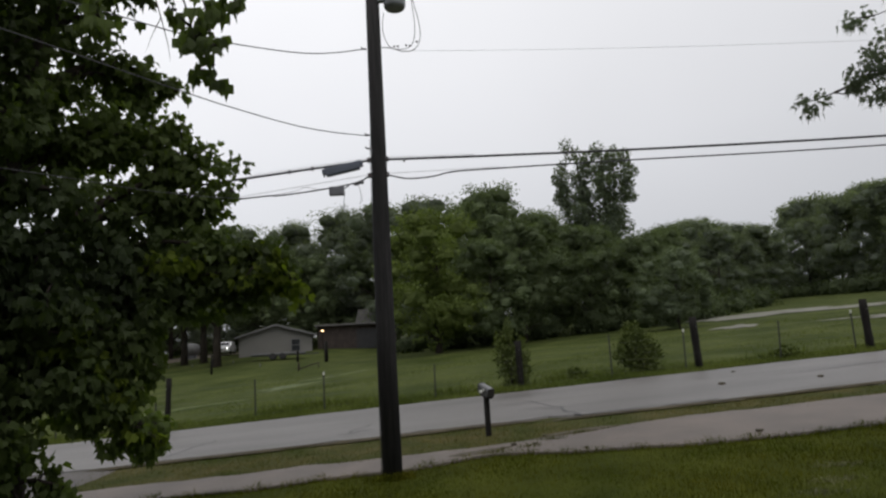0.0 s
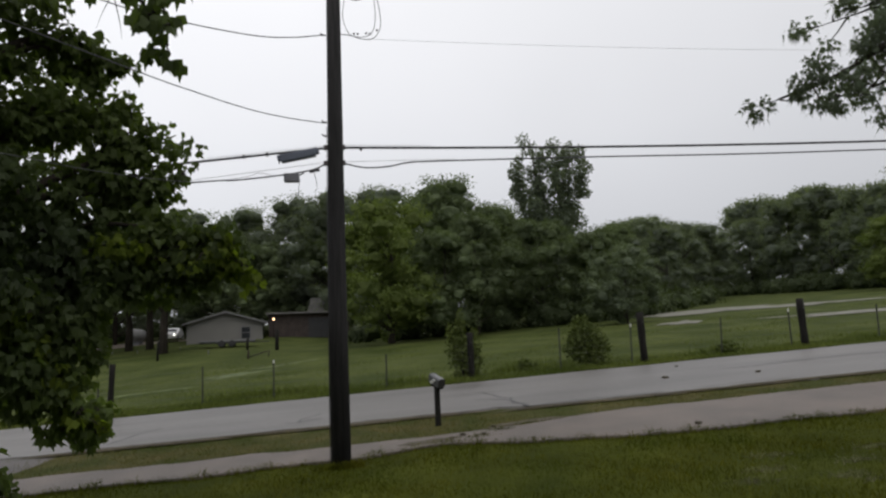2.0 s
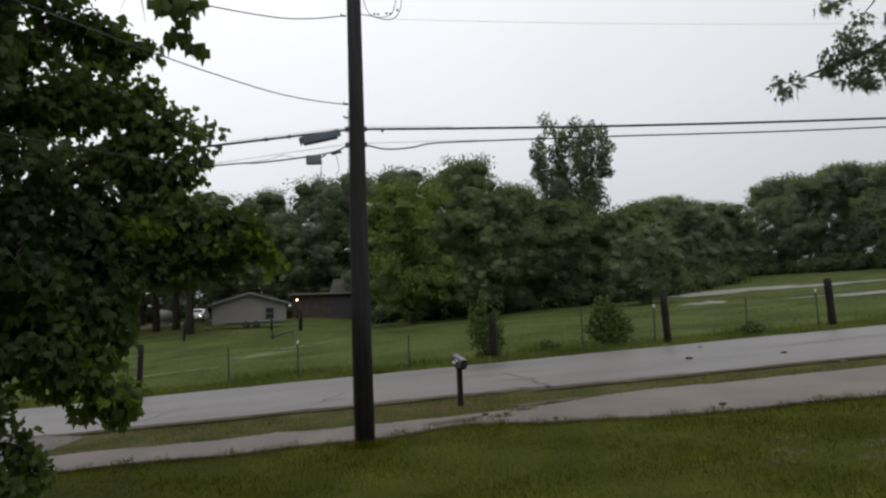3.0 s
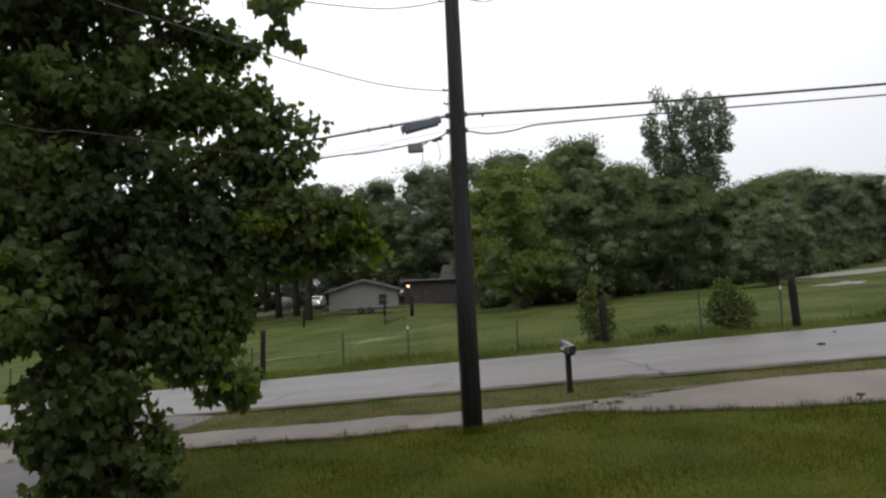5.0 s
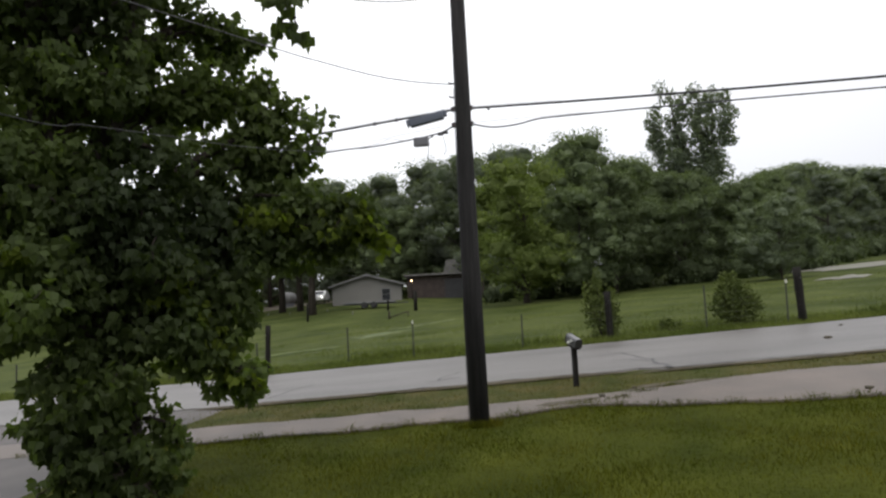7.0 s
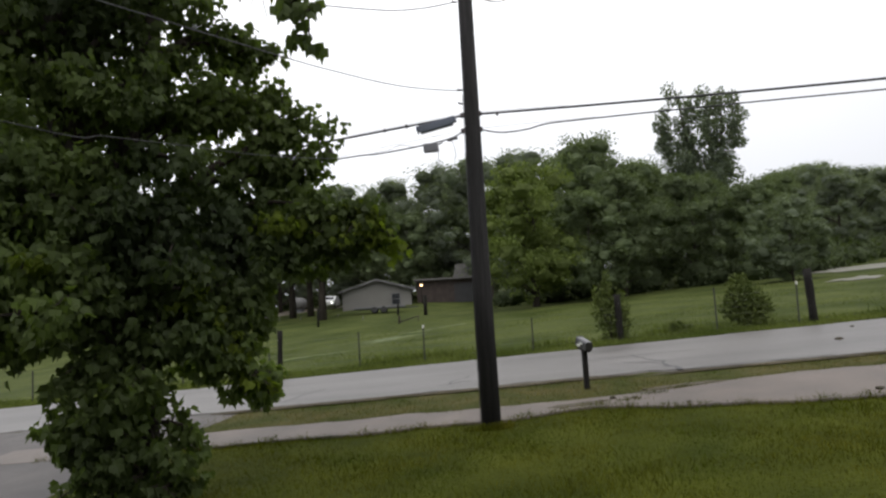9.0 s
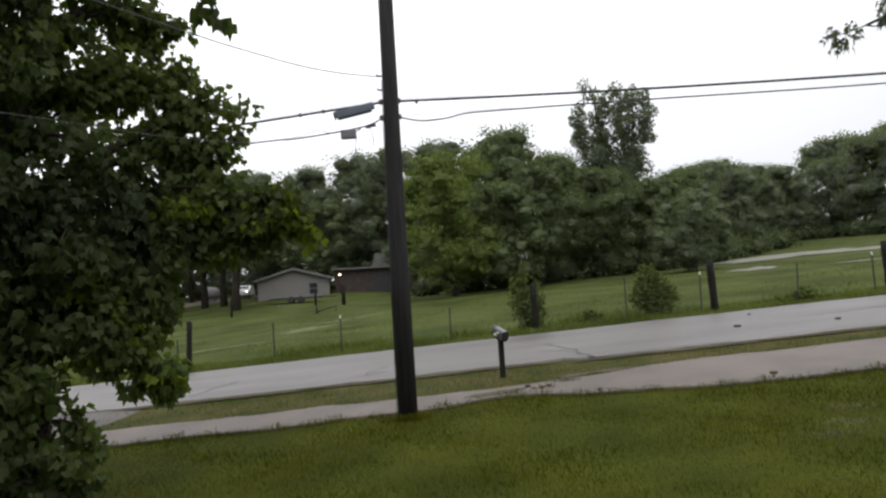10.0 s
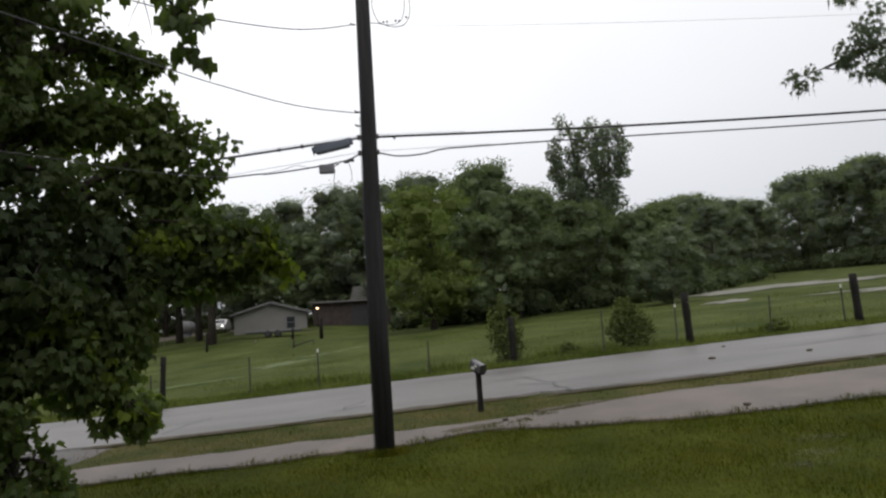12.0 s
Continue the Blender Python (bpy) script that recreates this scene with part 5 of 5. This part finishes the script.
# small pale markers, a lawn chair and a broken rail in the yard across the road
for x, y, h in ((-23.1, 60.7, 0.24), (-19.0, 59.4, 0.22), (-14.5, 51.8, 0.26), (-26.0, 62.5, 0.22)):
    ob = thing("marker_stake", "short pale marker stake in the yard grass", "stake", "yard marker stakes", at=(x, y, ground_z(x, y)))
    part("stake", tube([(0, 0, -0.1), (0.01, 0, h * 0.6), (0.02, 0, h)], [0.04, 0.035, 0.03], 8), TBOX, ob)
    part("cap", tube([(0.02, 0, h + 0.001), (0.02, 0, h + 0.05)], [0.05, 0.03], 8), TBOX, ob)
chair = thing("lawn_chair", "white slatted wooden lawn chair in the yard", "chair", at=(-30.0, 65.4, ground_z(-30.0, 65.4)), turn=30)
for sx in (-0.3, 0.3):
    part("leg", box((0.07, 0.06, 0.55), (sx, -0.32, 0.25), 0.008), WHITE_TIP, chair)
    part("leg", box((0.07, 0.06, 0.42), (sx, 0.30, 0.20), 0.008), WHITE_TIP, chair)
    part("armrest", box((0.12, 0.75, 0.04), (sx * 1.1, -0.02, 0.545), 0.008), WHITE_TIP, chair)
for k in range(5):
    part("back_slat", box((0.11, 0.03, 0.80), (-0.26 + 0.13 * k, 0.36, 0.78), 0.006, Matrix.Rotation(radians(-20), 4, "X")), WHITE_TIP, chair)
    part("seat_slat", box((0.58, 0.11, 0.03), (0, -0.28 + 0.13 * k, 0.40 - 0.02 * k), 0.006), WHITE_TIP, chair)
rail = thing("broken_rail", "broken grey wooden rail leaning on a stub post", "rail", at=(-9.8, 44.0, ground_z(-9.8, 44.0)))
part("stub_post", tube([(0, 0, -0.15), (0.01, 0, 0.28), (0.02, 0, 0.52)], [0.075, 0.07, 0.065], 8), BARK, rail)
part("beam", tube([(0.05, 0.05, 0.10), (0.7, 0.1, 0.30), (1.35, 0.15, 0.46)], [0.035, 0.038, 0.035], 7), BARK, rail)
part("prop", tube([(1.25, 0.15, -0.05), (1.30, 0.15, 0.46)], [0.035, 0.03], 7), BARK, rail)

# unseen house added behind the camera: ends the service cables and blocks low sky
home = thing("home", "plain tan unseen house added behind the lawn", "house", at=(-6, -6.2, 0))
part("wall", box((24, 7.0, 7.0), (0, -3.4, 3.4), 0.01), HOME_SIDING, home)
part("roof", extrude([(-7.6, 6.95), (0.5, 6.95), (0.5, 7.1), (-3.4, 9.4), (-7.6, 7.1)], -12.4, 12.4), SHINGLE, home).rotation_euler = (0, 0, radians(90))


# ---- drive, puddles, cracks and litter ----
def patch(name, mat, outline, lift, label, category, kind="structure", jag=0.12, seed=0.0, n=60, thick=0.03):
    """A flat patch with an uneven edge lying on the land: outline is (x, y, half-length, half-width, turn)."""
    x, y, a, b, turn = outline
    c, s = math.cos(radians(turn)), math.sin(radians(turn))
    verts, rings = [(x, y, ground_z(x, y) + lift)], (0.5, 0.8, 1.0)
    for q in rings:
        for k in range(n):
            t = 2 * math.pi * k / n
            r = q * (1 + jag * 2.2 * noise.noise((math.cos(t) * 1.6, math.sin(t) * 1.6, seed)) + jag * noise.noise((math.cos(t) * 6, math.sin(t) * 6, seed + 5)))
            u, v = a * r * math.cos(t), b * r * math.sin(t)
            px, py = x + c * u - s * v, y + s * u + c * v
            verts.append((px, py, ground_z(px, py) + (lift if q < 1 else lift - thick)))
    faces = [(0, 1 + k, 1 + (k + 1) % n) for k in range(n)]
    for i in range(len(rings) - 1):
        o = 1 + i * n
        faces += [(o + k, o + n + k, o + n + (k + 1) % n, o + (k + 1) % n) for k in range(n)]
    return tagged(part(name, (verts, faces, True), mat), label, category, kind=kind)


drive_y = np.arange(-5, 14.01, 0.5)
dv, df = [], []
for k, y in enumerate(drive_y):
    flare = 0.7 * float(step(11.0, 14.0, y))
    for j in range(7):
        x = (-13.6 - flare) + (7.2 + 1.2 * flare) * j / 6 + wob(y, 9.0 + j * 0.1, 0.15)
        dv.append((x, y, ground_z(x, y) + (0.036 if 0 < j < 6 else -0.03)))
    if k:
        o = (k - 1) * 7
        df += [(o + j, o + j + 1, o + j + 8, o + j + 7) for j in range(6)]
tagged(part("driveway", (dv, df, True), OLD_ASPHALT), "wet gravel driveway running from the road beside the maple", "driveway", kind="structure")

patch("far_driveway", CONCRETE, (-36, 79, 14, 3.0, -6), 0.05, "pale wet gravel drive beside the far house", "driveway", seed=3)
patch("far_driveway", CONCRETE, (-33.0, 73.6, 9.0, 2.3, 16), 0.06, "pale wet gravel lane across the far yard", "driveway", seed=4)
for k, (x, y, a, b, turn) in enumerate(((26.4, 53.8, 8.2, 3.2, -24), (17.5, 40.2, 1.5, 1.0, 50), (21.0, 56.5, 2.4, 1.6, 30), (25.2, 34.6, 4.2, 1.0, -22), (33.0, 50.0, 4.5, 1.2, -30))):
    patch("flooded_track", PALE_LANE, (x, y, a, b, turn), 0.07, "pale flooded gravel lying bare in the pasture grass", "track", jag=0.5, seed=k * 2.0)
# water streaks, their sky sheen painted as a paler tone
for k, (x, y, a, b, turn) in enumerate(((-9.8, 27.0, 1.5, 0.30, 30), (-7.9, 31.2, 1.8, 0.45, 60), (-6.4, 36.2, 1.4, 0.45, 45), (-11.5, 25.4, 0.9, 0.25, 20))):
    patch("puddle", WET_GRASS, (x, y, a, b, turn), 0.03, "thin streak of rain water on the pasture grass", "puddle", jag=0.7, seed=20 + k * 2.0)
for k, (x, y, a, b) in enumerate(((1.3, 11.75, 0.75, 0.30), (2.2, 12.25, 0.8, 0.16), (0.4, 11.35, 0.5, 0.18))):
    patch("mud_patch", MUD, (x, y, a, b, 12), 0.040 + 0.004 * k, "trodden wet mud where the verge meets the sidewalk", "mud", seed=30 + k, jag=0.3, thick=0.02)
for k, (x, y, a, b) in enumerate(((-0.5, 14.02, 2.4, 0.14), (-4.8, 14.0, 2.4, 0.12), (5.2, 13.80, 2.6, 0.10), (9.5, 13.85, 2.2, 0.10))):
    patch("mud_edge", MUD, (x, y, a, b, 0), 0.052 + 0.004 * (k % 2), "dark broken edge of the asphalt with mud", "mud", seed=40 + k, jag=0.4, thick=0.03)


def crack(points, width, label="dark tarred crack across the wet asphalt"):
    line = smooth_line([(x, y, 0) for x, y in points], 6)
    verts, faces = [], []
    for k, p in enumerate(line):
        w = width * (0.5 + 0.8 * abs(noise.noise((p.x * 4, p.y * 4, width * 90)))) * (0.3 if k in (0, len(line) - 1) else 1)
        d = (line[min(k + 1, len(line) - 1)] - line[max(k - 1, 0)]).normalized()
        jx, jy = 0.16 * noise.noise((p.x * 3.1, p.y * 3.1, 2)), 0.10 * noise.noise((p.x * 3.1, p.y * 3.1, 7))
        for s in (-1, 1):
            x, y = p.x - d.y * w * s + jx, p.y + d.x * w * s + jy
            verts.append((x, y, ground_z(x, y) + 0.0495))
        if k:
            faces.append((2 * k - 2, 2 * k - 1, 2 * k + 1, 2 * k))
    tagged(part("road_crack", (verts, faces), TAR), label, "crack", "road cracks", "structure")


for pts, w in (([(2.62, 14.0), (2.50, 14.5), (2.46, 14.9)], 0.075), ([(2.46, 14.85), (2.40, 15.4), (2.22, 15.9), (2.12, 16.4), (1.9, 17.0)], 0.04), ([(2.45, 15.0), (2.0, 15.5), (1.7, 15.8)], 0.03), ([(-2.55, 14.9), (-2.25, 14.98), (-1.95, 15.15), (-1.75, 15.12)], 0.06), ([(-2.35, 14.95), (-2.2, 15.4), (-2.05, 15.6), (-1.95, 16.0)], 0.04),
               ([(-6.1, 14.6), (-5.95, 15.4), (-5.6, 16.3)], 0.06), ([(2.6, 13.98), (3.6, 14.05), (4.6, 14.0), (5.6, 14.1)], 0.06), ([(7.0, 16.9), (9.0, 16.7), (11.0, 16.95), (13.5, 16.7)], 0.03),
               ([(-9.5, 16.5), (-7.0, 16.6), (-4.0, 16.5)], 0.02), ([(12.2, 14.3), (12.7, 15.8), (13.6, 17.2)], 0.03), ([(0.5, 16.6), (2.6, 16.8), (5.5, 16.7)], 0.018), ([(6.2, 14.05), (7.5, 14.2), (8.8, 14.1)], 0.03)):
    crack(pts, w)


def clod(x, y, size, mat, label, lift=0.04):
    bm = bmesh.new()
    bmesh.ops.create_icosphere(bm, subdivisions=2, radius=size)
    for v in bm.verts:
        v.co *= 1 + 0.5 * noise.noise(v.co * (2.2 / size) + Vector((x, y, 0)))
        v.co.z *= 0.45
    bmesh.ops.translate(bm, verts=bm.verts[:], vec=(x, y, ground_z(x, y) + lift + size * 0.25))
    return tagged(part("debris", bm, mat), label, "debris", "debris on the road")


for x, y, s in ((6.42, 16.1, 0.08), (8.45, 15.5, 0.07), (7.6, 18.2, 0.05), (4.66, 10.5, 0.06), (1.0, 11.6, 0.06), (2.05, 10.75, 0.04), (1.6, 12.1, 0.05), (0.8, 11.4, 0.05), (1.35, 11.5, 0.045)):
    clod(x, y, s, MUD, "wet clump of mud and leaves on the paving")

# ---- grass ----
grng = np.random.default_rng(11)


def blades(name, label, x, y, h, mat, lean=0.35):
    n = len(x)
    z = height(x, y) - 0.01
    tip = np.stack([grng.normal(size=n) * lean, grng.normal(size=n) * lean, np.ones(n)], 1)
    nor = grng.normal(size=(n, 3)) * np.array([1, 1, 0.2])
    v, f = scatter(*BLADE_LEAF, np.stack([x, y, z], 1), tip, nor, h)
    return tagged(part(name, (v, f), mat), label, "grass", kind="stuff")


def lawn_mask(x, y):
    near = np.array([path_near(a) for a in x])
    return (y < near + 0.03) & ~((x < -6.3) & (x > -14.6))


n = 170000
x, y = grng.uniform(-9.5, 11, n), grng.uniform(5.0, 11.3, n)
keep = lawn_mask(x, y) & (np.abs(x) < y * 1.05)
x, y = x[keep], y[keep]
tall = 0.5 + 0.5 * np.sin(x * 1.7 + np.sin(y * 2.1)) * np.sin(y * 1.9 + 0.7 * x)
blades("lawn_grass", "uncut wet green lawn grass", x, y, (0.035 + 0.045 * grng.random(len(x))) * (0.7 + 0.6 * tall), BLADE)
# pale tufts in the lawn
n = 1500
spot = grng.integers(0, 9, n)
sx, sy = np.array([5.3, 3.75, 4.8, 5.9, 6.3, 4.6, 5.0, 6.9, 4.2])[spot], np.array([7.7, 7.3, 7.15, 8.2, 7.6, 8.3, 6.9, 8.6, 7.7])[spot]
blades("pale_tufts", "pale tufts in the lawn grass", sx + grng.normal(size=n) * 0.16, sy + grng.normal(size=n) * 0.07, 0.04 + 0.05 * grng.random(n), PALE_GRASS, 0.9)
# tufts that hang over both edges of the sidewalk
n = 14000
x = grng.uniform(-9, 12, n)
clump = np.sin(x * 2.3) * np.sin(x * 5.1 + 1.0) + 0.6 * np.sin(x * 11.7 + 0.4)
near = np.array([path_near(a) for a in x])
keep = clump + grng.normal(size=n) * 1.2 > -0.6
x, near, clump = x[keep], near[keep], clump[keep]
y = near - 0.05 + np.abs(grng.normal(size=len(x))) * 0.07 * (1 + np.clip(clump, 0, 1.4))
blades("edge_grass", "wet grass tufts hanging over the sidewalk edge", x, y, 0.05 + 0.07 * grng.random(len(x)) * (1 + 0.6 * np.clip(clump, 0, 1)), BLADE, 0.7)
x = grng.uniform(-9, 12, n)
clump = np.sin(x * 1.9 + 2.0) * np.sin(x * 4.3) + 0.6 * np.sin(x * 9.1 + 2.4)
far = np.array([path_far(a) for a in x])
keep = clump + grng.normal(size=n) * 0.5 > -0.1
x, far, clump = x[keep], far[keep], clump[keep]
y = far + 0.06 - np.abs(grng.normal(size=len(x))) * 0.09 * (1 + np.clip(clump, 0, 1.4))
blades("verge_edge_grass", "brownish wet grass creeping over the sidewalk edge", x, y, 0.04 + 0.06 * grng.random(len(x)), VERGE, 0.7)
# ragged edge of the lawn and the verge by the road
n = 60000
x = grng.uniform(-16, 20, n)
y = grng.uniform(11.2, 14.0, n)
far = np.array([path_far(a) for a in x])
edge = 14.12 - 0.27 * step(1.5, 4.5, x) + 0.12 * np.sin(x * 2.3) + 0.08 * np.sin(x * 7.1)
keep = (y > far - 0.05) & (y < edge) & ~((x < -7.8) & (x > -15)) & (grng.random(n) < 0.45 + 0.55 * (np.sin(x * 1.3 + y) > -0.3))
blades("verge_grass", "thin muddy verge grass between sidewalk and road", x[keep], y[keep], 0.04 + 0.05 * grng.random(keep.sum()), VERGE, 0.5)
n = 9000
x = grng.uniform(-9, 16, n)
y = np.array([path_near(a) for a in x]) + np.abs(grng.normal(size=n)) * 0.10 * np.where(grng.random(n) < 0.5, 1, -1)
blades("edge_grass", "longer grass tufts along the sidewalk edge", x, y, 0.03 + 0.05 * grng.random(n), BLADE, 0.6)
# weeds that have come up through the broken sidewalk and round the foot of the pole
n = 1500
spot = grng.integers(0, 8, n)
sx, sy = np.array([1.25, 1.7, 2.25, 0.7, PX + 0.22, PX - 0.15, PX + 0.05, PX + 0.12])[spot], np.array([11.35, 11.75, 12.1, 11.15, PY - 0.16, PY - 0.18, PY - 0.24, PY - 0.2])[spot]
blades("sidewalk_weeds", "small green weeds growing through the broken sidewalk", sx + grng.normal(size=n) * 0.13, sy + grng.normal(size=n) * 0.06, 0.06 + 0.09 * grng.random(n), BLADE, 0.6)
# pasture
n = 60000
x, y = grng.uniform(-24, 26, n), 19.45 + 1.9 * grng.random(n) ** 1.5
blades("roadside_weeds", "long wet weeds under the roadside fence", x, y, 0.07 + 0.16 * grng.random(n) * (0.4 + 0.6 * np.sin(x * 0.9) ** 2), WEED, 0.4)
n = 70000
u = grng.random(n)
y = 21 + 24 * u ** 1.6
x = (grng.random(n) * 2 - 1) * y * 0.75 + 0.04 * y
clump = np.sin(x * 0.6 + np.sin(y * 0.5) * 2) * np.sin(y * 0.35)
blades("pasture_grass", "rough green pasture grass", x, y, (0.05 + 0.07 * grng.random(n)) * (1 + 0.5 * clump), WEED, 0.5)
n = 1600
cx, cy = np.repeat([-5.2, -4.4, -3.2, 0.2, 3.6, 10.3], n // 6 + 1)[:n], np.repeat([21.2, 21.6, 21.4, 21.2, 21.8, 21.0], n // 6 + 1)[:n]
blades("weed_clumps", "tall weed clumps beside the fence", cx + grng.normal(size=n) * 0.5, cy + grng.normal(size=n) * 0.25, 0.15 + 0.25 * grng.random(n), WEED, 0.4)
# ---- by the far house: car, tank and lamp stub ----
CX, CY = -25.2, 76.0
car = thing("car", "white car with lit headlights standing beside the house", "car", at=(CX, CY, ground_z(CX, CY) + 0.05), turn=8)
body = [(-2.1, 0.35), (2.1, 0.35), (2.15, 0.75), (1.2, 0.95), (0.65, 1.42), (-1.0, 1.45), (-1.75, 0.98), (-2.15, 0.9)]
bm_v, bm_f = extrude([(a, b) for a, b in body], -0.85, 0.85)
part("body", (bm_v, bm_f), CAR_PAINT, car).rotation_euler = (0, 0, radians(-90))
part("windscreen", box((1.35, 0.05, 0.45), (0, -0.98, 1.17), 0.01, Matrix.Rotation(radians(-48), 4, "X")), GLASS, car)
for sx in (-1, 1):
    part("headlight", tube([(sx * 0.6, -2.10, 0.66), (sx * 0.6, -2.17, 0.66)], [0.06, 0.055], 12), HEADLIGHT, car, "lit headlight")
    for yy in (-1.3, 1.3):
        wheel = part("wheel", tube([(sx * 0.76, yy, 0.32), (sx * 0.88, yy, 0.32)], [0.32, 0.31], 16), TYRE, car)
        part("rim", tube([(sx * 0.881, yy, 0.32), (sx * 0.90, yy, 0.32)], [0.19, 0.17], 12), TANK, wheel)
tank = thing("gas_tank", "white round-ended gas tank on feet beside the drive", "gas tank", at=(-28.6, 75.0, ground_z(-28.6, 75.0)))
part("shell", tube([(0, -1.2, 1.1), (0, -1.12, 1.1), (0, -0.95, 1.1), (0, 0.95, 1.1), (0, 1.12, 1.1), (0, 1.2, 1.1)], [0.12, 0.5, 0.68, 0.68, 0.5, 0.12], 20), TRIM, tank)
for yy in (-0.6, 0.6):
    part("foot", box((0.7, 0.12, 0.6), (0, yy, 0.25), 0.02), TANK, tank)
